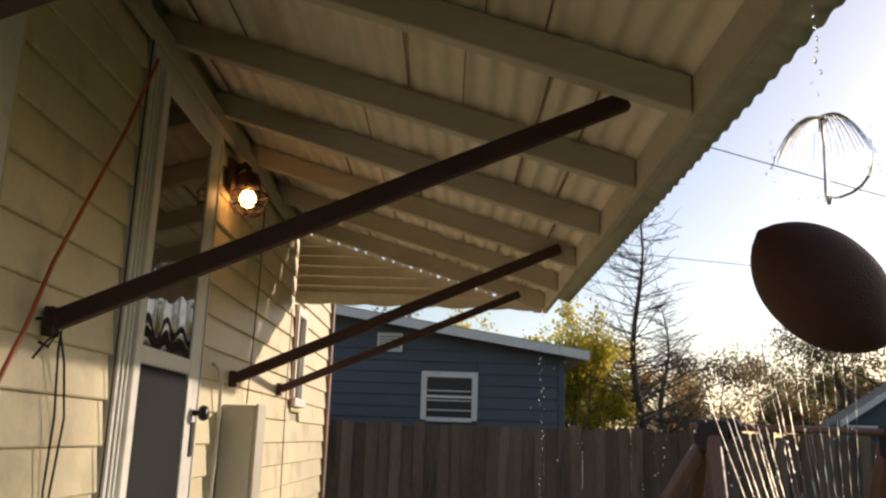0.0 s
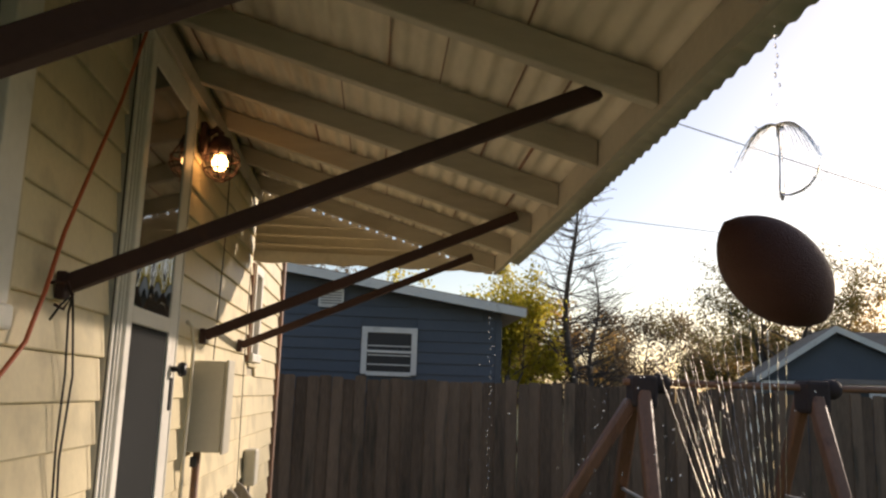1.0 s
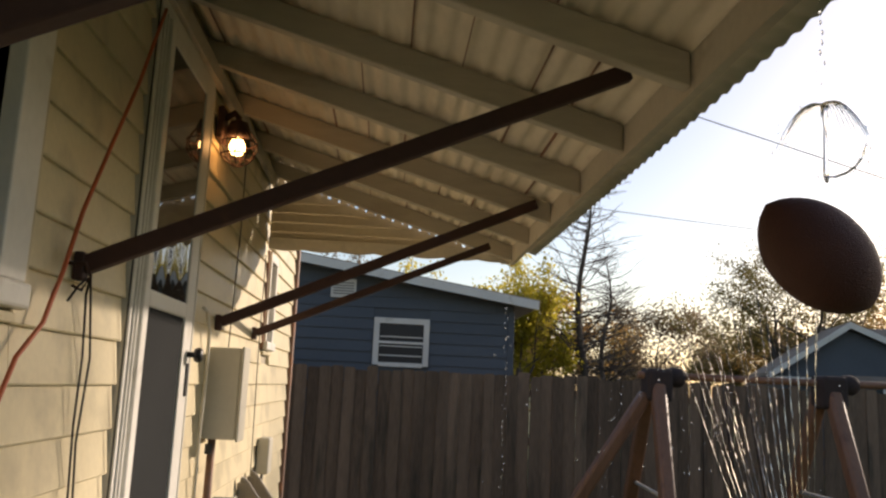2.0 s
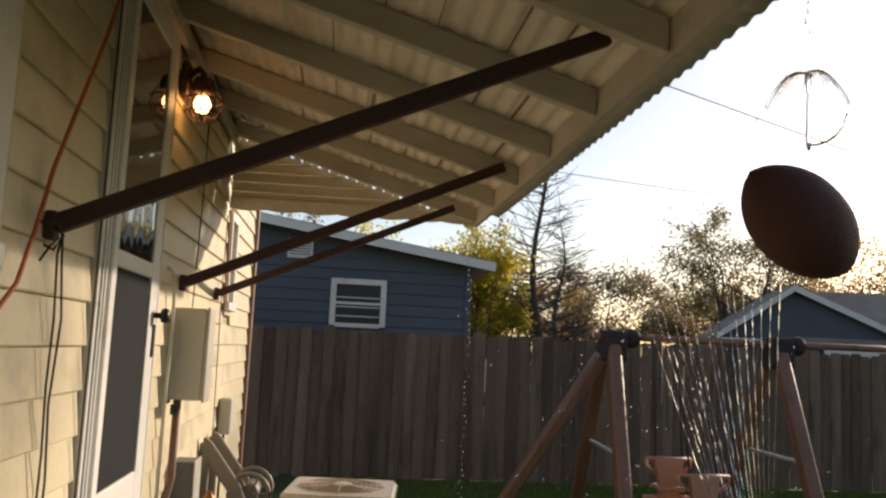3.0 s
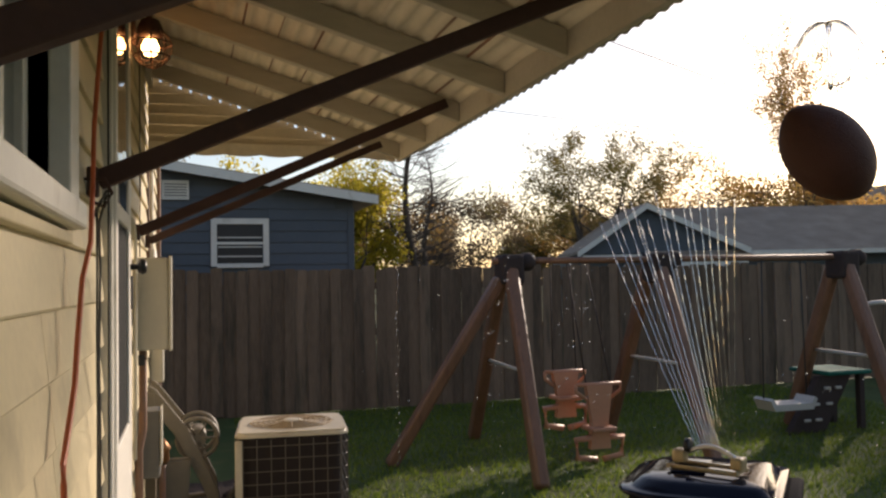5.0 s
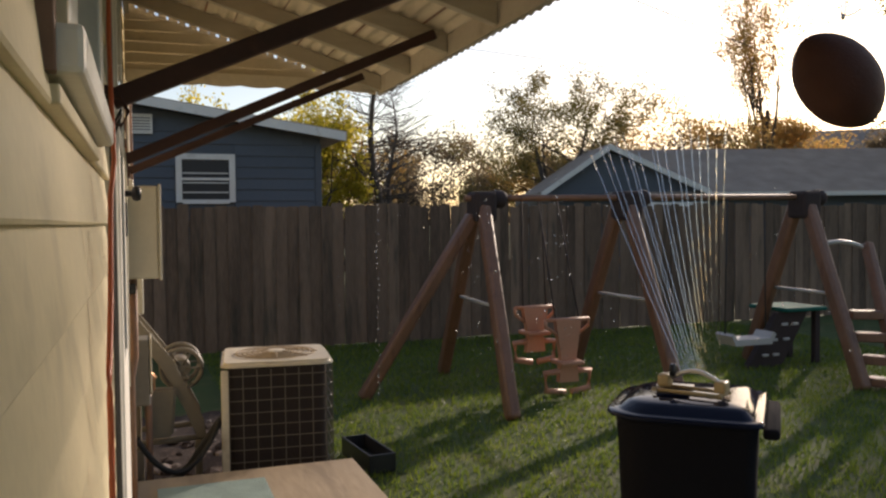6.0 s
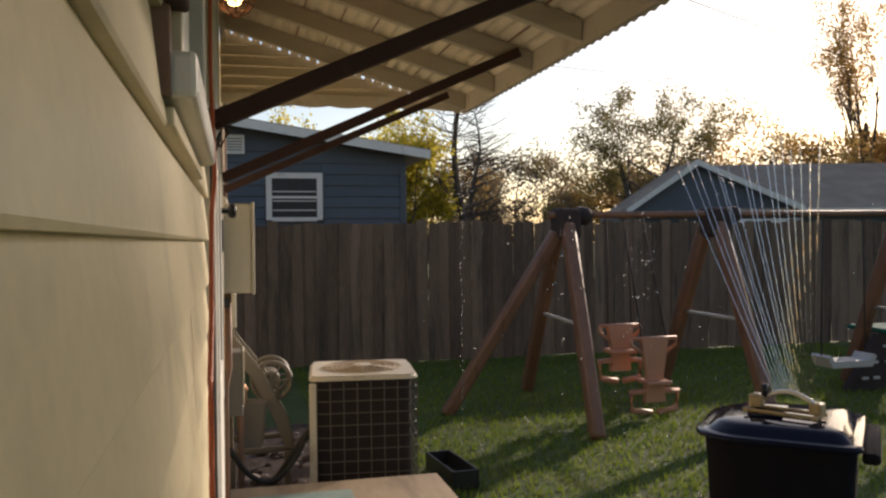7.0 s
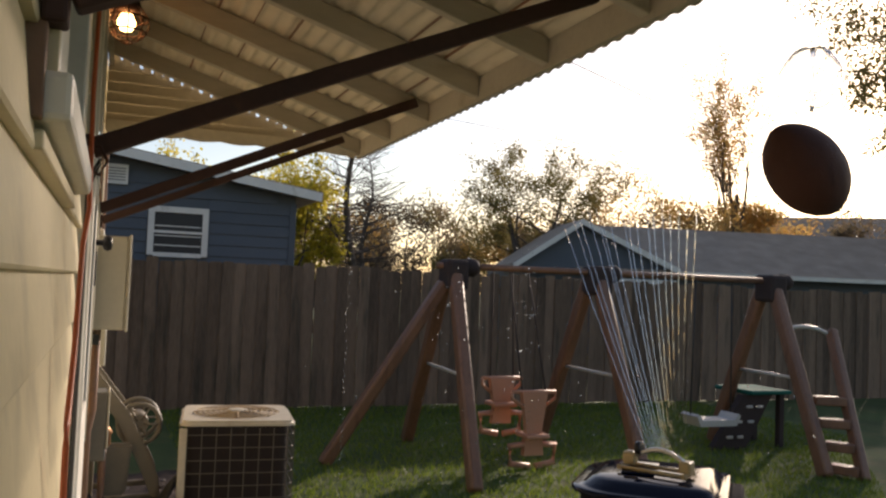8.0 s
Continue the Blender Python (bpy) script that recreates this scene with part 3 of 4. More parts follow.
# ---- landing ----
ld = thing("porch_landing", "weathered wooden landing below the door", "landing", (0.034, 2.4, 0))
part("deck_sheet", boxed(0, 0.97, 0, 1.84, 0.465, 0.50, 0.004), M_DECK, ld)
for x, y in ((0.05, 0.05), (0.9, 0.05), (0.05, 1.66), (0.9, 1.66)):
    part("post", boxed(x, x + 0.08, y, y + 0.08, 0, 0.464, 0.003), M_DECK, ld)
part("rim_board", boxed(0, 0.97, 1.76, 1.80, 0.32, 0.464, 0.003), M_DECK, ld)
solid("door_mat", boxed(0.14, 0.575, 3.40, 4.06, 0.5005, 0.512, 0.003), M_MAT, None, "pale blue worn mat on the landing", "mat")

# ---- air conditioner ----
ac = thing("air_conditioner", "beige outdoor air conditioner with dark wire-caged sides", "air conditioner", (0.735, 4.78, 0.04), -6)
H, R = 0.89, 0.262


def rounded(r, c, n=5):
    out = []
    for q, (sx, sy) in enumerate(((1, 1), (-1, 1), (-1, -1), (1, -1))):
        for k in range(n + 1):
            a = math.pi / 2 * (q + k / n)
            out.append((sx * (r - c) + c * math.cos(a), sy * (r - c) + c * math.sin(a)))
    return out


part("pad", prism(bmesh.new(), rounded(R + 0.05, 0.03), "z", -0.04, 0.02), M_CONCRETE, ac, "concrete pad")
part("base_pan", prism(bmesh.new(), rounded(R + 0.004, 0.05), "z", 0.022, 0.08), M_ACTOP, ac)
part("coil", prism(bmesh.new(), rounded(R - 0.022, 0.045), "z", 0.081, H - 0.025), M_ACCOIL, ac, "dark finned coil")
bm = prism(bmesh.new(), rounded(R + 0.008, 0.055), "z", H - 0.024, H)
bmesh.ops.bevel(bm, geom=[e for e in bm.edges if abs(e.verts[0].co.z - H) < 1e-4 and abs(e.verts[1].co.z - H) < 1e-4], offset=0.014, segments=3, affect="EDGES")
part("top_cap", bm, M_ACTOP, ac, "beige pressed top cap")
for k in range(6):
    rr = 0.07 + k * 0.026
    part("fan_ring", tubed([(rr * math.cos(a * math.pi / 14), rr * math.sin(a * math.pi / 14), H + 0.012 - 0.0012 * k) for a in range(28)], 0.003, 5, True), M_DECK, ac)
for k in range(8):
    c, s = math.cos(k * math.pi / 4), math.sin(k * math.pi / 4)
    part("fan_spoke", tubed([(0.05 * c, 0.05 * s, H + 0.016), (0.21 * c, 0.21 * s, H + 0.004)], 0.003, 5), M_DECK, ac)
part("fan_hub", lathe(bmesh.new(), [(0.055, 0), (0.055, 0.012), (0.04, 0.018), (0.005, 0.019)], 20, pose(0, 0, H)), M_ACTOP, ac)
part("corner_post", boxed(-R - 0.006, -R + 0.03, -R - 0.006, -R + 0.012, 0.08, H - 0.035, 0.006), M_ACTOP, ac, "beige corner post")
for k in range(13):
    z = 0.11 + k * 0.0595
    part("grille_wire", tubed([(x, y, z) for x, y in rounded(R, 0.05, 3)], 0.0028, 5, True), M_ACWIRE, ac)
for i in range(8):
    t = -R + 0.03 + i * (2 * R - 0.06) / 7
    for x, y in ((t, -R - 0.003), (R + 0.003, t), (-R - 0.003, t)):
        part("grille_upright", tubed([(x, y, 0.08), (x, y, H - 0.035)], 0.0028, 5), M_ACWIRE, ac)
solid("refrigerant_hose", tubed([(0.04, 4.75, 0.35), (0.16, 4.72, 0.30), (0.30, 4.68, 0.42), (0.42, 4.66, 0.60), (0.47, 4.68, 0.66)], 0.02, 8), M_DARKRUBBER, None, "black insulated hose from wall to air conditioner", "hose")
solid("garden_hose", tubed(sag((0.06, 4.50, 0.62), (0.44, 4.62, 0.64), 0.20, 14), 0.013, 8), M_DARKRUBBER, None, "black hose drooping between wall and air conditioner", "hose")
solid("garden_hose", tubed([(0.08, 4.62, 0.30), (0.16, 4.50, 0.24), (0.26, 4.44, 0.20), (0.36, 4.40, 0.13), (0.44, 4.34, 0.05), (0.46, 4.26, 0.02)], 0.015, 8), M_DARKRUBBER, None, "black hose curling over the soil", "hose")
solid("garden_hose", tubed([(0.10, 4.6, 0.14), (0.25, 4.42, 0.10), (0.38, 4.36, 0.05), (0.42, 4.30, 0.03), (0.40, 4.27, 0.02)], 0.014, 8), M_DARKRUBBER, None, "black hose lying on the soil", "hose")

# ---- hose reel ----
reel = thing("hose_reel", "taupe plastic wall hose reel with a spoked wheel", "hose reel", (0.03, 4.95, 0))
for yy in (-0.15, 0.15):
    bm = bmesh.new()
    prism(bm, [(0.015, 1.15), (0.05, 1.13), (0.20, 0.93), (0.345, 0.62), (0.355, 0.52), (0.315, 0.52), (0.26, 0.66), (0.14, 0.90), (0.015, 1.06)], "y", yy - 0.018, yy + 0.018)
    bmesh.ops.bevel(bm, geom=bm.edges[:], offset=0.006, segments=2, affect="EDGES")
    part("side_arm", bm, M_REEL, reel, "slanting moulded side arm")
    part("upright", boxed(0.0, 0.05, yy - 0.02, yy + 0.02, 0.50, 1.12, 0.008), M_REEL, reel)
    part("foot_rail", tubed([(0.03, yy, 0.52), (0.34, yy, 0.53)], 0.016), M_REEL, reel)
for yy in (-0.10, 0.10):
    w_ = part("wheel", tubed([(0.245 + 0.098 * math.cos(k * math.pi / 14), yy, 0.87 + 0.098 * math.sin(k * math.pi / 14)) for k in range(28)], 0.012, 7, True), M_REEL, reel, "spoked flange wheel")
    for k in range(6):
        c, s = math.cos(k * 1.0472), math.sin(k * 1.0472)
        part("spoke", tubed([(0.245 + 0.02 * c, yy, 0.87 + 0.02 * s), (0.245 + 0.096 * c, yy, 0.87 + 0.096 * s)], 0.010, 6, flat=0.5), M_REEL, w_)
part("drum", lathe(bmesh.new(), [(0.045, -0.10), (0.045, 0.10)], 20, pose(0.245, 0, 0.87, 90)), M_REEL, reel)
bm = bmesh.new()
prism(bm, [(0.05, 0.80), (0.215, 0.80), (0.195, 0.56), (0.075, 0.56)], "y", -0.24, -0.175)
bmesh.ops.bevel(bm, geom=bm.edges[:], offset=0.012, segments=2, affect="EDGES")
part("tool_pocket", bm, M_REEL, reel, "taupe moulded tool pocket")
part("leg", boxed(0.02, 0.06, -0.19, -0.15, 0.0, 0.50, 0.006), M_REEL, reel)
part("leg", boxed(0.30, 0.335, -0.165, -0.135, 0.0, 0.52, 0.006), M_REEL, reel)
tap = thing("tap", "tarnished brass garden tap on a riser", "tap", (0.115, 4.62, 0))
part("riser", tubed([(0, 0, 0), (0, 0, 0.82)], 0.016), M_CONDUIT, tap)
part("valve", lathe(bmesh.new(), [(0.018, 0), (0.032, 0.02), (0.030, 0.06), (0.04, 0.075), (0.022, 0.10), (0.01, 0.12)], 14, pose(0, 0, 0.80)), M_BRASS, tap, "brown brass valve")
_r = random.Random(21)
for k in range(44):
    bm = bmesh.new()
    bmesh.ops.create_icosphere(bm, subdivisions=1, radius=1.0)
    s = _r.uniform(0.025, 0.075)
    for v in bm.verts:
        v.co = Vector((v.co.x * s, v.co.y * s * _r.uniform(0.7, 1.0), v.co.z * s * 0.6)) * _r.uniform(0.85, 1.1)
    ob = solid("rock", bm, M_SOIL if k % 3 else M_STONE, None, "pale broken rock on the soil bed", "rock", "rocks in the soil bed")
    ob.matrix_basis = pose(_r.uniform(0.06, 0.68), _r.uniform(5.2, 7.3), 0.035, 0, 0, _r.uniform(0, 360))
tray = thing("black_tray", "shallow black plastic tray lying on the lawn", "tray", (1.475, 5.78, 0), 6)
for bb in ((-0.08, 0.08, -0.26, 0.26, 0.01, 0.03), (-0.09, -0.075, -0.27, 0.27, 0.01, 0.13), (0.075, 0.09, -0.27, 0.27, 0.01, 0.13), (-0.075, 0.075, -0.27, -0.255, 0.01, 0.13), (-0.075, 0.075, 0.255, 0.27, 0.01, 0.13)):
    part("tray_side", boxed(*bb, 0.004), M_BLACK, tray)

# ---- bin with sprinkler ----
bn = thing("wheelie_bin", "black wheeled bin with a glossy navy lid", "bin", (1.888, 2.85, 0), -42)


def bin_outline(g):
    """The rim of the bin: square at the hinge, rounded towards the front."""
    out = []
    for cx, cy, r, a0 in ((0.20 - 0.04, 0.258 - 0.04, 0.04, 0), (-0.26 + 0.13, 0.258 - 0.13, 0.13, 90), (-0.26 + 0.13, -0.258 + 0.13, 0.13, 180), (0.20 - 0.04, -0.258 + 0.04, 0.04, 270)):
        for k in range(6):
            a = radians(a0 + 18 * k)
            out.append(((cx + r * math.cos(a)) * g, (cy + r * math.sin(a)) * g))
    return out


def stacked(levels):
    """Rings of the bin's outline, each a (growth, height) pair, joined upwards."""
    bm = bmesh.new()
    rings = [[bm.verts.new((x, y, z)) for x, y in bin_outline(g)] for g, z in levels]
    n = len(rings[0])
    for P, Q in zip(rings, rings[1:]):
        for i in range(n):
            bm.faces.new((P[i], P[(i + 1) % n], Q[(i + 1) % n], Q[i])).smooth = True
    bm.faces.new(rings[0][::-1]); bm.faces.new(rings[-1])
    return bm


part("body", stacked([(0.80, 0.03), (0.84, 0.05), (0.965, 0.86), (0.975, 0.90), (0.985, 0.935), (1.0, 0.95)]), M_BIN, bn)
part("lid", stacked([(1.05, 0.951), (1.085, 0.953), (1.09, 0.963), (1.06, 0.969), (0.97, 0.966), (0.93, 0.972), (0.84, 0.992), (0.74, 1.0), (0.3, 1.003)]), M_LID, bn, "glossy navy hinged lid")
part("lid_recess", boxed(-0.13, -0.02, -0.10, 0.10, 1.0035, 1.010, 0.004), M_LID, bn, "raised navy panel of the lid")
part("handle", boxed(0.212, 0.262, -0.23, 0.23, 0.912, 0.946, 0.012), M_BIN, bn, "black push handle")
for y in (-0.20, 0.20):
    part("wheel", lathe(bmesh.new(), [(0.02, -0.02), (0.09, -0.02), (0.1, -0.01), (0.1, 0.01), (0.09, 0.02), (0.02, 0.02)], 20, pose(0.17, y, 0.1, 90)), M_BLACK, bn)
sp = thing("sprinkler", "yellow and grey oscillating lawn sprinkler on the bin lid", "sprinkler", (1.84, 2.825, 1.006), -58)
for y in (-0.04, 0.04):
    part("sled_rail", tubed([(-0.12, y, 0.010), (0.12, y, 0.010)], 0.007), M_YELLOW, sp)
for x in (-0.11, 0.11):
    part("cross_rail", tubed([(x, -0.05, 0.011), (x, 0.05, 0.011)], 0.007), M_YELLOW, sp)
part("motor_housing", boxed(-0.115, -0.068, -0.024, 0.024, 0.015, 0.062, 0.014), M_YELLOW, sp, "yellow motor housing")
part("end_block", boxed(0.085, 0.125, -0.025, 0.025, 0.015, 0.055, 0.008), M_YELLOW, sp)
part("dial", lathe(bmesh.new(), [(0.022, 0), (0.024, 0.015), (0.012, 0.018)], 14, pose(-0.07, 0, 0.075, 0, 90, 0)), M_BLACK, sp, "black dial")
ARC = [(-0.07 + 0.165 * i / 16, 0, 0.05 + 0.028 * math.sin(math.pi * i / 16)) for i in range(17)]
part("spray_bar", tubed(ARC, 0.008), M_ALU, sp, "curved aluminium spray bar")

# ---- water held in the air ----
wt = thing("water_spray", "fan of clear water jets breaking into drops", "water", (1.84, 2.825, 1.006), -58, kind="stuff")
rnd = random.Random(3)
bm = bmesh.new()
bmd = bmesh.new()
for i, p in enumerate(ARC):
    k = i / 16
    pts, rad = [], []
    ln = rnd.uniform(0.74, 0.86)
    for s in range(40):
        t = s / 39
        x = p[0] * 0.75 + 0.025 + (-0.36 + 0.37 * k) * t
        pts.append((x + 0.0005 * math.sin(s * 1.3 + i), 0.03 * t * t + 0.0005 * math.cos(s * 1.7 + i), p[2] + 0.01 + ln * t))
        rad.append(0.0010 + 0.0008 * t * abs(math.sin(s * 1.9 + i * 2)))
    tube(bm, pts, rad, 5)
part("water_jet", bm, M_WATER, wt)


def drop(b, p, r, st=1.3):
    v = [b.verts.new((p[0] + r * a, p[1] + r * c, p[2] + r * e * st)) for a, c, e in ((1, 0, 0), (0, 1, 0), (-1, 0, 0), (0, -1, 0), (0, 0, 1), (0, 0, -1))]
    for a, c, e in ((0, 1, 4), (1, 2, 4), (2, 3, 4), (3, 0, 4), (1, 0, 5), (2, 1, 5), (3, 2, 5), (0, 3, 5)):
        b.faces.new((v[a], v[c], v[e])).smooth = True


for k in range(64):
    drop(bmd, (1.40 + rnd.gauss(0, 0.008), 5.2, 2.32 - 0.032 * k + rnd.uniform(-.01, .01)), rnd.uniform(0.002, 0.005), 2.0)
for cx, cy in ((1.95, 5.0), (2.62, 5.2), (2.2, 4.6)):
    for k in range(40):
        drop(bmd, (cx + rnd.gauss(0, 0.05), cy + rnd.gauss(0, 0.05), rnd.uniform(0.3, 1.9)), rnd.uniform(0.002, 0.0045), 2.0)
for k in range(120):
    drop(bmd, (rnd.uniform(1.3, 4.0), rnd.uniform(3.0, 6.5), rnd.uniform(0.3, 2.0)), rnd.uniform(0.002, 0.0045), 2.0)
tagged(solid("falling_drops", bmd, M_WATER), "clear water drops falling through the air", "water", kind="stuff")
bm = bmesh.new()
C = Vector((1.425, 1.78, 2.06))
for k in range(34):
    a = math.pi * (0.05 + 0.9 * k / 33)
    n_, s_ = rnd.uniform(0.7, 1.0), (1 if k % 2 else -1)
    top = C + Vector((0.0, 0, 0.062))
    tube(bm, [top + Vector((-0.072 * math.cos(a) * t * n_, 0.05 * math.sin(a * 2) * t, 0.01 * math.sin(t * 3) - 0.075 * t * t * n_)) for t in [j / 7 for j in range(8)]], [0.0018 * (1 - 0.1 * j) for j in range(8)], 5)
tube(bm, [C + Vector((0.004, 0, 0.06 - 0.13 * j / 7)) for j in range(8)], [0.008, 0.005, 0.003, 0.004, 0.004, 0.005, 0.006, 0.003], 6)
tube(bm, [C + Vector((0.075 * math.sin(j * 0.26), 0, -0.062 + 0.075 * (1 - math.cos(j * 0.26)))) for j in range(8)], 0.0022, 5)
for k in range(40):
    a = rnd.uniform(0, 6.28)
    drop(bm, C + Vector((0.075 * math.cos(a), rnd.uniform(-.03, .03), 0.065 * math.sin(a))), rnd.uniform(0.001, 0.0025))
for k in range(9):
    drop(bm, C + Vector((rnd.gauss(0, 0.004), 0, 0.1 + 0.018 * k)), rnd.uniform(0.001, 0.004), 2.0)
tagged(solid("water_splash", bm, M_WATER), "umbrella-shaped splash of clear water above the ball", "water", kind="stuff")

# ---- football in flight ----
ball = thing("football", "brown pebbled leather football with white laces in mid-air", "ball")
ball.matrix_basis = look((1.405, 1.768, 1.866), Vector((1.405, 1.768, 1.866)) + Vector((0.76, 0.03, -0.68)))
prof = []
for k in range(25):
    t = -1 + 2 * k / 24
    prof.append((max(0.002, 0.0755 * (1 - abs(t) ** 2.2) ** 0.70), 0.116 * t))
part("skin", lathe(bmesh.new(), prof, 36), M_BALL, ball)
for k in range(6):
    part("lace", boxed(-0.0785, -0.0705, -0.014, 0.014, -0.045 + k * 0.018 - 0.003, -0.045 + k * 0.018 + 0.003, 0.002), M_LACE, ball, "white lace")

# ---- swing set ----
sw = thing("swing_set", "brown log-style swing set with pipe beam", "swing set")
HY, HZ = 7.6, 1.75
FRAMES = ((3.06, 7.60, (2.86, 6.50), (3.06, 8.70)), (4.50, 7.43, (4.42, 6.45), (4.42, 8.35)), (6.45, 7.20, (6.33, 6.33), (6.52, 8.12)))


def leg(a, b, name="leg", w=0.135, h=0.115):
    bm = bmesh.new()
    beam(bm, a, b, w, h, 0.03, (1, 0, 0))
    for f in bm.faces:
        f.smooth = f.calc_area() < 0.05
    part(name, bm, M_LOG, sw)


for hx, hy, ff, fb in FRAMES:
    leg((*ff, 0.0), (hx - 0.01, hy - 0.06, HZ - 0.02))
    leg((*fb, 0.0), (hx - 0.05, hy + 0.06, HZ - 0.02))
    part("spreader", tubed([((ff[0] + hx) / 2 - 0.02, (ff[1] + hy) / 2, 0.86), ((fb[0] + hx) / 2 - 0.02, (fb[1] + hy) / 2, 0.86)], 0.016), M_WHITEPL, sw, "pale pipe spreader")
    hd = part("bracket", boxed(hx - 0.11, hx + 0.11, hy - 0.13, hy + 0.13, HZ - 0.16, HZ + 0.12, 0.035), M_HEAD, sw, "dark brown moulded bracket")
    part("collar", lathe(bmesh.new(), [(0.07, 0), (0.085, 0.02), (0.085, 0.10), (0.06, 0.14)], 16, pose(hx + 0.10, hy, HZ + 0.05, 0, 90, -7)), M_HEAD, hd)
leg((1.945, 7.75, 0.0), (2.97, 7.60, HZ - 0.10), "side_strut", 0.125, 0.115)
part("top_pipe", tubed([(2.9, HY + 0.02, HZ + 0.06), (6.6, 7.18, HZ + 0.06)], 0.03, 12), M_LOG, sw, "brown steel pipe beam")


def glider(x, y, z0, z1, s):
    g = thing("glider_swing", "tan moulded glider swing seat hanging from the beam", "swing", (x, y, 0), 0, "glider swings")
    w2 = 0.21 * s
    part("grip_bar", tubed([(-w2, 0, z1), (w2, 0, z1)], 0.018), M_TAN, g)
    part("back_plate", prism(bmesh.new(), [(-0.10, z0 + 0.1), (0.10, z0 + 0.1), (0.08, (z0 + z1) / 2), (0.13, z1), (-0.13, z1), (-0.08, (z0 + z1) / 2)], "y", -0.03, 0.03), M_TAN, g)
    for sx in (-1, 1):
        part("handle_loop", tubed([(sx * 0.10, 0, z1 - 0.14), (sx * w2, 0, z1 - 0.06), (sx * w2, 0, z1)], 0.017), M_TAN, g)
        part("foot_loop", tubed([(sx * 0.03, 0, z0), (sx * w2, 0, z0 + 0.03), (sx * (w2 + 0.01), 0, z0 + 0.19), (sx * 0.05, 0, z0 + 0.2)], 0.03), M_TAN, g)
        part("hanger_rod", tubed([(sx * 0.12, 0, z1), (sx * 0.10, HY - y, HZ + 0.04)], 0.007, 6), M_HEAD, g)
    part("seat", boxed(-0.12, 0.12, -0.12, 0.12, z0 + 0.26, z0 + 0.30, 0.015), M_TAN, g)


glider(3.57, 7.55, 0.26, 0.78, 0.95)
glider(3.74, 7.22, 0.02, 0.69, 1.05)
ts = thing("toddler_swing", "pale grey plastic swing seat on ropes", "swing", (5.78, 7.27, 0))
part("seat", prism(bmesh.new(), [(-0.24, 0.46), (-0.2, 0.40), (0.2, 0.40), (0.24, 0.46), (0.27, 0.44), (0.22, 0.34), (-0.22, 0.34), (-0.27, 0.44)], "y", -0.13, 0.13), M_WHITEPL, ts)
for x in (-0.25, 0.25):
    part("rope", tubed([(x, 0, 0.45), (x * 0.9, 0, HZ + 0.04)], 0.008, 6), M_DARKRUBBER, ts)
cl = thing("play_tower", "brown ladder and climbing wall with a green platform", "play tower")
ra, rb = Vector((6.57, 6.12, 0)), Vector((6.99, 6.92, 1.33))
la, lb = Vector((6.38, 6.36, 0)), Vector((6.52, 7.10, 1.66))
bm = bmesh.new()
beam(bm, ra, rb, 0.10, 0.09, 0.018, (1, 0, 0))
part("ladder_rail", bm, M_LOG, cl)
for z in (0.07, 0.26, 0.46, 0.66):
    bm = bmesh.new()
    beam(bm, la.lerp(lb, z / 1.66) + Vector((0.06, 0, 0)), ra.lerp(rb, z / 1.33) - Vector((0.03, 0, 0)), 0.15, 0.085, 0.014)
    part("tread", bm, M_LOG, cl)
part("grab_arch", tubed([(6.50 + 0.50 * k / 10, 6.98 - 0.006 * k, 1.34 - 0.007 * k + 0.045 * math.sin(math.pi * k / 10)) for k in range(11)], 0.022), M_WHITEPL, cl, "pale arched grab rail")
part("platform", boxed(6.55, 7.12, 7.55, 8.15, 0.585, 0.63, 0.02), M_GREEN, cl, "green plastic platform")
part("climbing_wall", prism(bmesh.new(), [(6.10, 0.0), (6.55, 0.0), (6.90, 0.58), (6.50, 0.58)], "y", 7.62, 7.70), M_HEAD, cl, "dark climbing board")
for k in range(6):
    part("hand_hold", boxed(6.28 + 0.10 * (k % 3) + 0.04 * k, 6.36 + 0.10 * (k % 3) + 0.04 * k, 7.595, 7.6185, 0.12 + 0.16 * (k // 2), 0.15 + 0.16 * (k // 2), 0.008), M_WHITEPL, cl, "pale hand hold")
for x, y in ((6.70, 8.05), (7.04, 7.65), (7.04, 8.05)):
    part("post", boxed(x - 0.035, x + 0.035, y - 0.035, y + 0.035, 0, 0.584, 0.01), M_HEAD, cl)

# ---- neighbouring blue house ----
nb = thing("blue_house", "slate blue lap-sided house with white trim behind the fence", "house", (0, 12.2, 0))


def roofline(x):
    return 3.27 - 0.15 * (x + 0.6)


part("wall", prism(bmesh.new(), [(-7, 0), (2.50, 0), (2.50, roofline(2.5)), (-7, roofline(-7))], "y", 0.03, 6.0), M_BLUE, nb)
for k in range(17):
    z = 1.45 + 0.155 * k
    xe = min(2.5, -0.6 + (3.27 - z - 0.155) / 0.15)
    segs = [(-7.0, xe)]
    if 1.88 < z + 0.155 and z < 2.56:
        segs = [(-7.0, 0.52), (1.31, xe)]
    for a, b in segs:
        if b - a > 0.1:
            bm = bmesh.new()
            V = [bm.verts.new(p) for p in ((a, 0.0, z), (b, 0.0, z), (b, 0.022, z + 0.16), (a, 0.022, z + 0.16), (a, 0.029, z), (b, 0.029, z))]
            for q in ((0, 1, 2, 3), (0, 4, 5, 1), (1, 5, 2), (0, 3, 4)):
                bm.faces.new([V[i] for i in q])
            part("siding_board", bm, M_BLUE, nb)
part("corner_board", boxed(2.42, 2.51, -0.012, 0.0, 0, roofline(2.5) - 0.1, 0.003), M_BLUE, nb)
bm = bmesh.new()
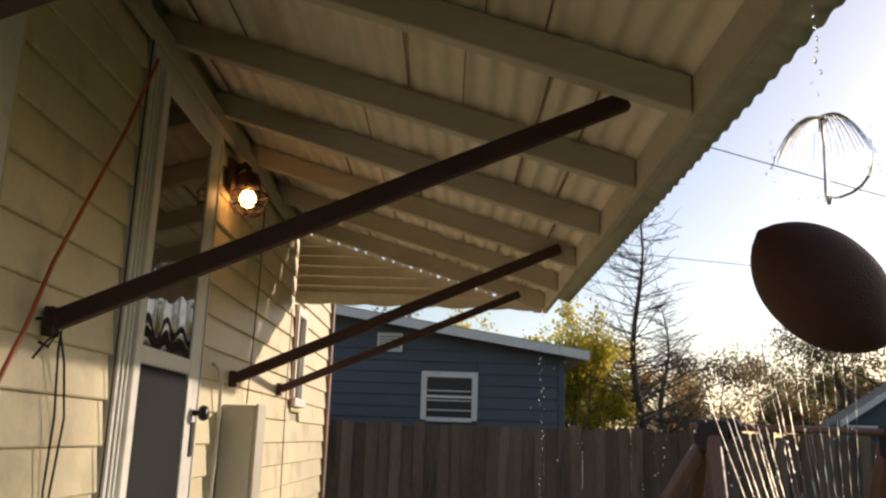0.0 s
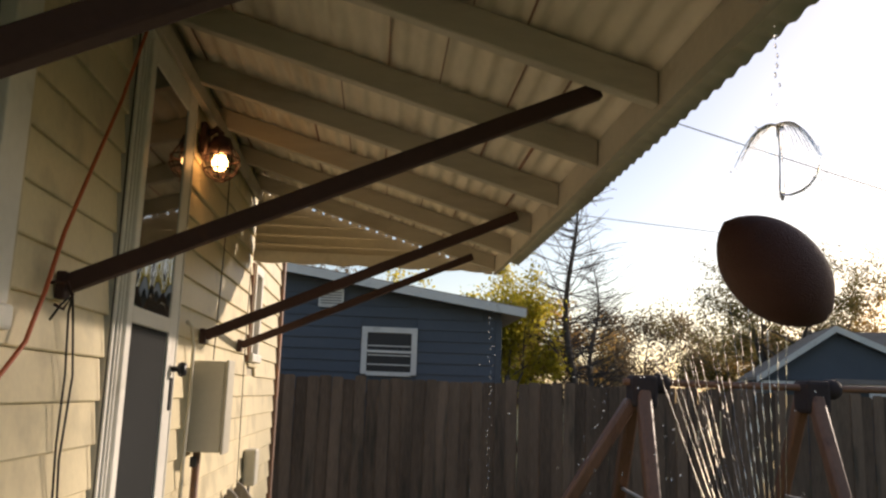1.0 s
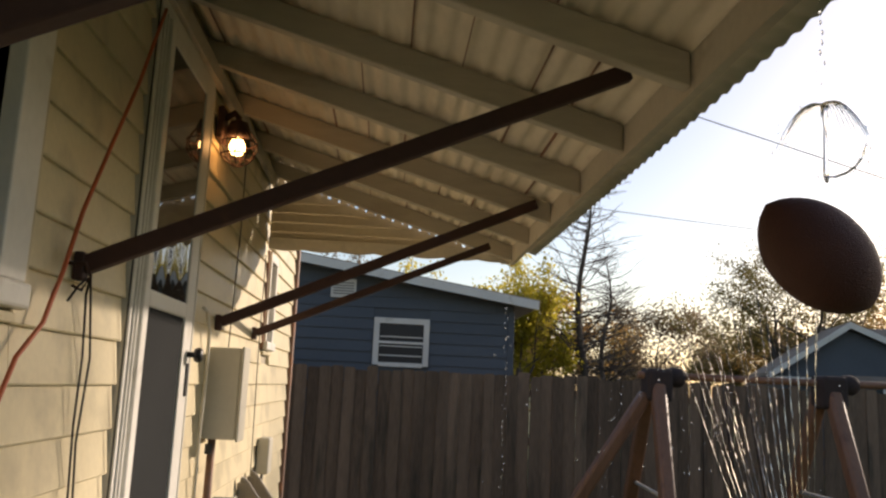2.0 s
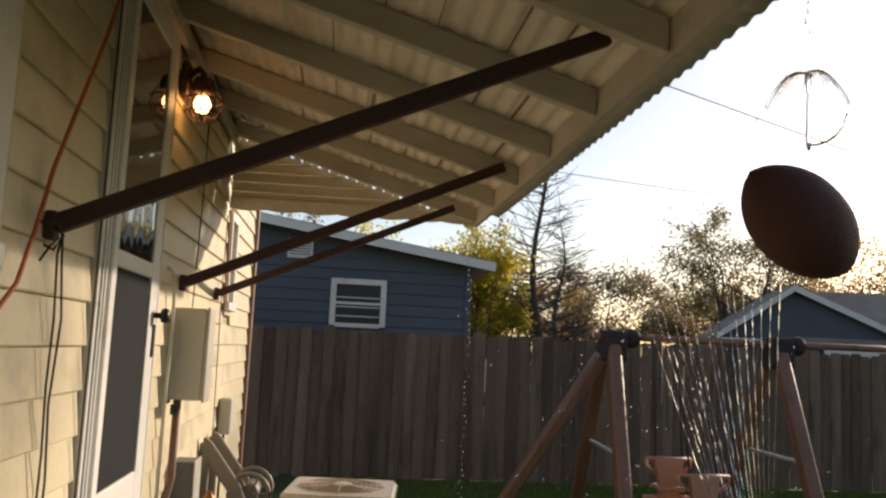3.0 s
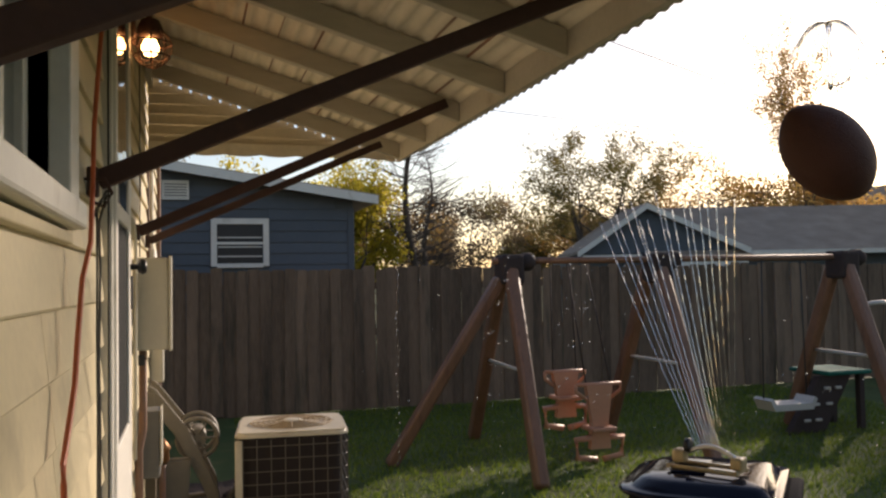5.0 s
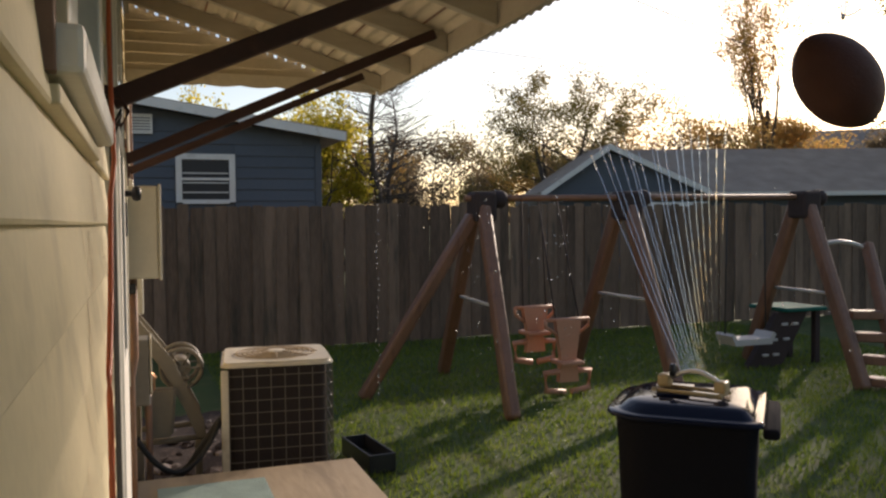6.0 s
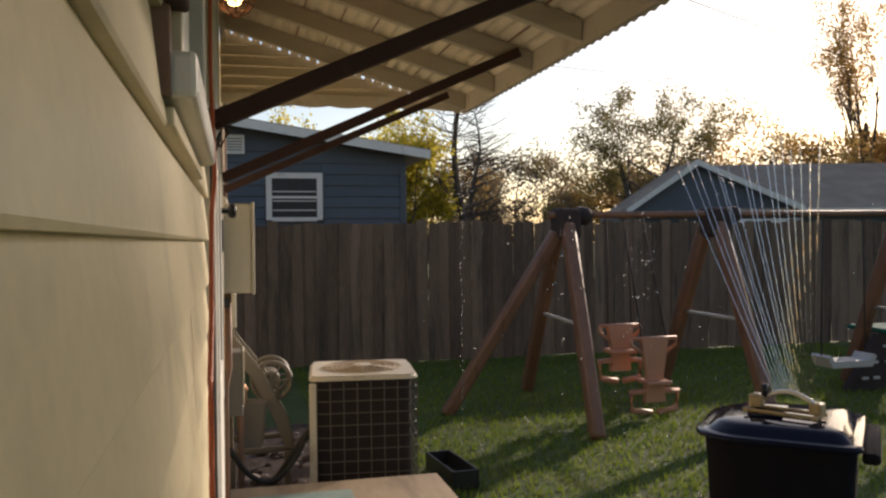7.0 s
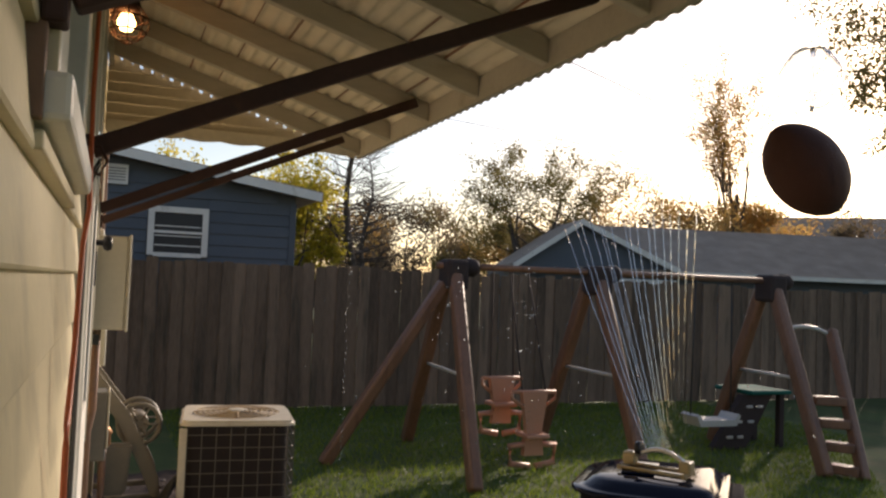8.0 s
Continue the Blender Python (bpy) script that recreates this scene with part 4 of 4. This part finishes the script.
prism(bm, [(-7.3, roofline(-7.3) - 0.02), (2.80, roofline(2.8) - 0.02), (2.80, roofline(2.8) + 0.10), (-7.3, roofline(-7.3) + 0.10)], "y", -0.32, -0.28)
part("rake_board", bm, M_TRIM, nb, "white rake board")
bm = bmesh.new()
prism(bm, [(-7.3, roofline(-7.3) + 0.02), (2.82, roofline(2.82) + 0.02), (2.82, roofline(2.82) + 0.12), (-7.3, roofline(-7.3) + 0.12)], "y", -0.279, 6.2)
part("roof", bm, M_ROOF, nb, "low grey roof")
wn = part("window", boxed(0.56, 1.27, 0.0, 0.02, 1.92, 2.50), M_BLACK, nb, "white sash window with blinds")
for bb in ((0.53, 0.61, 1.89, 2.55), (1.23, 1.31, 1.89, 2.55), (0.61, 1.23, 2.47, 2.55), (0.61, 1.23, 1.87, 1.93), (0.61, 1.23, 2.19, 2.225)):
    part("window_frame", boxed(bb[0], bb[1], -0.03, 0.0, bb[2], bb[3], 0.004), M_TRIM, wn)
for k in range(3):
    part("blind_slat", boxed(0.62, 1.22, -0.012, -0.004, 2.02 + 0.13 * k, 2.035 + 0.13 * k), M_TRIM, wn)
# dark backing colour gives the shade between the white louvres
vt = part("vent", boxed(-0.10, 0.25, -0.02, 0.0, 2.80, 3.06), M_INNER, nb, "white louvred vent")
for k in range(6):
    part("louvre", boxed(-0.07, 0.22, -0.035, -0.021, 2.826 + 0.038 * k, 2.847 + 0.038 * k), M_TRIM, vt)
for bb in ((-0.10, -0.07, 2.80, 3.06), (0.22, 0.25, 2.80, 3.06), (-0.07, 0.22, 2.80, 2.822), (-0.07, 0.22, 3.04, 3.06)):
    part("vent_frame", boxed(bb[0], bb[1], -0.04, -0.021, bb[2], bb[3]), M_TRIM, vt)

# ---- house with a front gable ----
gh = thing("gabled_house", "grey-roofed house with a blue front gable and white fascia", "house")
gh.matrix_basis = Matrix.Translation((0.237, 0.456, 0)) @ Matrix.Rotation(radians(-16.8), 4, "Z") @ Matrix.Translation((0, 21.5, 0))
part("wall", boxed(3.9, 26, 0.3, 7, 0, 2.28), M_BLUE, gh)
gx, gz = (3.55, 5.35, 8.0), (2.27, 3.50, 2.30)
part("gable", prism(bmesh.new(), [(gx[0] + .1, gz[0]), (gx[1], gz[1] - .1), (gx[2] - .1, gz[2])], "y", 0.0, 3.4), M_BLUE, gh, "blue gable wall")
for i in (0, 1):
    (xa, za), (xb, zb) = (gx[i], gz[i]), (gx[i + 1], gz[i + 1])
    part("gable_roof", prism(bmesh.new(), [(xa, za - .01), (xb, zb - .01), (xb, zb + .07), (xa, za + .07)], "y", -0.25, 3.4), M_ROOF, gh)
    part("fascia", prism(bmesh.new(), [(xa, za - .09), (xb, zb - .10), (xb, zb + .06), (xa, za + .06)], "y", -0.29, -0.255), M_TRIM, gh, "white fascia board")
bm = bmesh.new()
prism(bm, [(-0.3, 2.20), (3.4, 3.72), (7.3, 2.20), (3.4, 2.20)], "x", 5.35, 26)
part("roof", bm, M_ROOF, gh, "broad grey shingle roof")
part("eave_board", boxed(8.0, 26, -0.34, -0.305, 2.18, 2.29), M_TRIM, gh)
part("soffit", boxed(3.7, 8.0, -0.2, -0.02, 2.16, 2.24), M_TRIM, gh)
part("white_panel", boxed(6.0, 7.9, -0.32, -0.24, 1.86, 2.04, 0.01), M_TRIM, gh, "white strip under the eave")


# ---- house beyond the gabled one ----
fh = thing("far_house", "low brown-roofed house beyond the nearer roof", "house", (27.5, 30.0, 0), -40)
part("wall", boxed(-1.0, 14.0, 0.3, 6.5, 0, 4.2), M_BLUE, fh)
part("roof", prism(bmesh.new(), [(-0.2, 4.15), (3.4, 5.75), (7.0, 4.15)], "x", -1.3, 14.3), M_ROOF, fh, "brown-grey shingle roof")
part("eave_board", boxed(-1.3, 14.3, -0.25, -0.21, 4.05, 4.17), M_TRIM, fh)

# ---- trees ----
def tree(name, label, at, height, width, mat, leaves, leaf=0.04, seed=1, spread=0.55, trunk=0.12, upright=0.5, bare=0.3, lobes=3, depth=5, clump=0.10):
    """A tapered trunk that forks into limbs and twigs, sized to a height and a crown width, with separate leaves about the twigs."""
    r = random.Random(seed)
    t = thing(name, label, "tree", at)
    limbs = []

    def grow(p, d, ln, rad, lev):
        pts, rr = [p], [rad]
        n = 5
        for i in range(n):
            d = (d + Vector((r.gauss(0, 0.13), r.gauss(0, 0.13), r.gauss(0.03, 0.08)))).normalized()
            p = p + d * (ln / n)
            pts.append(p)
            rr.append(rad * (1 - 0.5 * (i + 1) / n))
        limbs.append((lev, pts, rr))
        if lev < depth:
            for k in range(lobes if lev else lobes + 2):
                j = r.randint(2, n)
                ax = Vector((r.gauss(0, 1), r.gauss(0, 1), r.gauss(upright * 0.4, 0.5))).normalized()
                nd = (d * upright + ax * spread).normalized()
                grow(pts[j], nd, ln * r.uniform(0.5, 0.8), rr[j] * 0.62, lev + 1)

    grow(Vector((0, 0, 0)), Vector((0, 0, 1)), bare, trunk, 0)
    every = [p for lev, pts, rr in limbs for p in pts]
    kz = height / max(p.z for p in every)
    side = sorted(math.hypot(p.x, p.y) for p in every)[int(len(every) * 0.97)]
    kx = width / 2 / side
    bm = bmesh.new()
    tips = []
    for lev, pts, rr in limbs:
        q = [Vector((p.x * kx, p.y * kx, p.z * kz)) for p in pts]
        tube(bm, q, [max(0.004, v) for v in rr], 6 if lev < 2 else 4 if lev < 4 else 3)
        if lev >= 2:
            tips += q[1:]
    part("trunk", bm, M_BARK, t)
    vs, fs = [], []
    for k in range(leaves):
        c = r.choice(tips) + Vector((r.gauss(0, clump), r.gauss(0, clump), r.gauss(0, clump)))
        a = Vector((r.gauss(0, 1), r.gauss(0, 1), r.gauss(0, 1))).normalized()
        b = a.cross(Vector((r.gauss(0, 1), r.gauss(0, 1), r.gauss(0, 1)))).normalized()
        s = leaf * r.uniform(0.6, 1.3)
        i = len(vs)
        vs += [c - a * s, c + b * s * 0.6, c + a * s, c - b * s * 0.6]
        fs.append((i, i + 1, i + 2, i + 3))
    if leaves:
        arrays("crown", vs, fs, mat, t)["label"] = "separate thin leaves"
    return t


tree("tree", "yellow-green leafy tree behind the blue house", (3.0, 16.4, 0), 4.7, 2.5, M_LEAF_Y, 17000, 0.04, 2, 0.42, 0.09, 0.5, 0.30)
tree("tree", "yellow-green leafy tree behind the blue house", (1.3, 18.6, 0), 4.6, 2.6, M_LEAF_Y, 7000, 0.042, 12, 0.6, 0.09, 0.5, 0.30)
tree("tree", "sparse brown tree behind the blue house roof", (-1.0, 19.5, 0), 5.0, 3.4, M_LEAF_B, 6000, 0.04, 13, 0.6, 0.09, 0.5, 0.30)


def bare_tree(at, height, seed):
    """A straight mast of a trunk with many fine side twigs."""
    r = random.Random(seed)
    t = thing("tree", "bare grey tree with many fine upturned side twigs", "tree", at)
    trunk, twigs = bmesh.new(), bmesh.new()
    spine = [Vector((0.10 * math.sin(k * 0.7), 0.1 * math.cos(k * 0.9), height * k / 14)) for k in range(15)]
    tube(trunk, spine, [0.11 * (1 - 0.93 * k / 14) for k in range(15)], 7)
    for k in range(170):
        z = r.uniform(0.12, 0.99)
        p = spine[int(z * 14)].lerp(spine[min(14, int(z * 14) + 1)], z * 14 % 1)
        a, ln = r.uniform(0, 6.283), height * (0.06 + 0.20 * (1 - z)) * r.uniform(0.6, 1.2)
        d = Vector((math.cos(a), math.sin(a), r.uniform(-0.1, 0.5)))
        pts = [p + d * (ln * j / 5) + Vector((0, 0, 0.10 * ln * (j / 5) ** 2)) for j in range(6)]
        tube(twigs, pts, [0.016 * (1 - 0.16 * j) * (1.2 - z) + 0.003 for j in range(6)], 4)
        for q in range(5):
            s = pts[r.randint(1, 5)]
            e = s + (d + Vector((r.gauss(0, 0.6), r.gauss(0, 0.6), r.gauss(0.2, 0.5)))) * (ln * 0.35)
            tube(twigs, [s, s.lerp(e, 0.5) + Vector((0, 0, 0.02)), e], [0.006, 0.005, 0.003], 3)
    part("trunk", trunk, M_BARK, t)
    part("branchwork", twigs, M_BARK, t)


bare_tree((4.64, 17.0, 0), 7.0, 4)
bare_tree((6.3, 21.5, 0), 5.2, 14)
tree("tree", "spreading half-bare olive tree behind the roof", (11.9, 22.6, 0), 6.5, 6.8, M_LEAF_G, 30000, 0.036, 64, 0.80, 0.13, 0.55, 0.26, clump=0.13)
tree("tree", "tall slender orange autumn tree", (20.4, 24.0, 0), 10.8, 7.5, M_LEAF_O, 9000, 0.045, 6, 0.40, 0.14, 0.75, 0.36, clump=0.15)
tree("tree", "low orange autumn tree beyond the roof", (19.6, 25.9, 0), 6.1, 9.0, M_LEAF_O, 22000, 0.05, 42, 0.7, 0.13, 0.45, 0.26, clump=0.18)
tree("tree", "large olive tree reaching over the yard", (15.85, 11.45, 0), 12.5, 6.4, M_LEAF_G, 38000, 0.048, 64, 0.72, 0.20, 0.58, 0.36, clump=0.14)
# added tree, mostly out of view, set on the sun's path to shade the lawn
tree("tree", "large olive tree added mostly out of view to shade the lawn", (25.0, 17.6, 0), 12.0, 11.0, M_LEAF_G, 60000, 0.07, 23, 0.72, 0.22, 0.55, 0.30, clump=0.2)
rr_ = random.Random(31)
for k in range(13):
    az = radians(5 + 3.6 * k)
    dist = rr_.uniform(29, 38)
    tree("tree", "distant brown autumn tree along the skyline", (0.5 + dist * math.sin(az), 0.5 + dist * math.cos(az), 0), rr_.uniform(4.4, 6.0), rr_.uniform(5.0, 6.5), (M_LEAF_B, M_LEAF_G, M_LEAF_O, M_LEAF_B)[k % 4], 8000, 0.065, 40 + k, 0.65, 0.11, 0.5, 0.24, depth=4, clump=0.22)
for nm, a, b, dr in (("overhead_wire", (2.4, 10.0, 5.55), (15.82, 11.43, 2.70), 0.05), ("overhead_wire", (3.0, 16.0, 5.3), (20.0, 16.0, 4.6), 0.2)):
    solid(nm, tubed(sag(a, b, dr), 0.007, 5), M_DARKRUBBER, None, "thin black overhead wire against the sky", "wire", "overhead wires")

# ---- grass blades ----
rr_ = np.random.default_rng(9)
N = 60000
gx_, gy_ = rr_.uniform(0.75, 8.5, N), rr_.uniform(3.6, 11.0, N)
keep = (gx_ < 0.9 + 0.95 * gy_)
gx_, gy_ = gx_[keep], gy_[keep]
n_ = len(gx_)
gh_, ga_ = rr_.uniform(0.02, 0.06, n_), rr_.uniform(0, 6.283, n_)
wx, wy = np.cos(ga_) * 0.006, np.sin(ga_) * 0.006
lx, ly = rr_.normal(0, 0.02, n_), rr_.normal(0, 0.02, n_)
vv = np.stack([np.stack([gx_ - wx, gy_ - wy, 0 * gx_ - 0.002], 1), np.stack([gx_ + wx, gy_ + wy, 0 * gx_ - 0.002], 1), np.stack([gx_ + lx, gy_ + ly, gh_], 1)], 1).reshape(-1, 3)
tagged(arrays("grass", vv.tolist(), np.arange(3 * n_).reshape(-1, 3).tolist(), M_BLADE), "short green grass blades lit by low sun", "grass", kind="stuff")

# ---- fence ----
fence = thing("fence", "tall weathered grey-brown board fence", "fence", (0, 11.1, 0))
shapes = []
for k in range(6):
    bm = bmesh.new()
    h = 1.80 + 0.015 * (k % 4)
    wd = (0.0675 if k < 3 else 0.078) + 0.0012 * (k % 3)
    prism(bm, [(-wd, 0), (wd, 0), (wd, h - 0.02), (wd - 0.02, h), (-wd + 0.02, h), (-wd, h - 0.02)], "y", -0.009, 0.009)
    me = bpy.data.meshes.new("board")
    bm.to_mesh(me); bm.free()
    me.materials.append(M_FENCE)
    shapes.append(me)
rr_ = random.Random(17)
for k in range(124):
    ob = new("board", shapes[rr_.randrange(3) + 3 * (k % 2)])
    ob.parent = fence
    ob.matrix_basis = pose(-1.2 + k * 0.1475, (k % 2) * 0.021 - 0.02 + rr_.uniform(-0.003, 0.003), rr_.uniform(-0.01, 0.02), 0, rr_.uniform(-0.25, 0.25), rr_.uniform(-1.2, 1.2))
for z in (0.35, 0.95, 1.55):
    part("rail", boxed(-1.2, 17, 0.02, 0.06, z, z + 0.09), M_FENCE, fence)
for k in range(8):
    part("post", boxed(-0.9 + k * 2.4, -0.81 + k * 2.4, 0.062, 0.152, 0, 1.75), M_FENCE, fence)
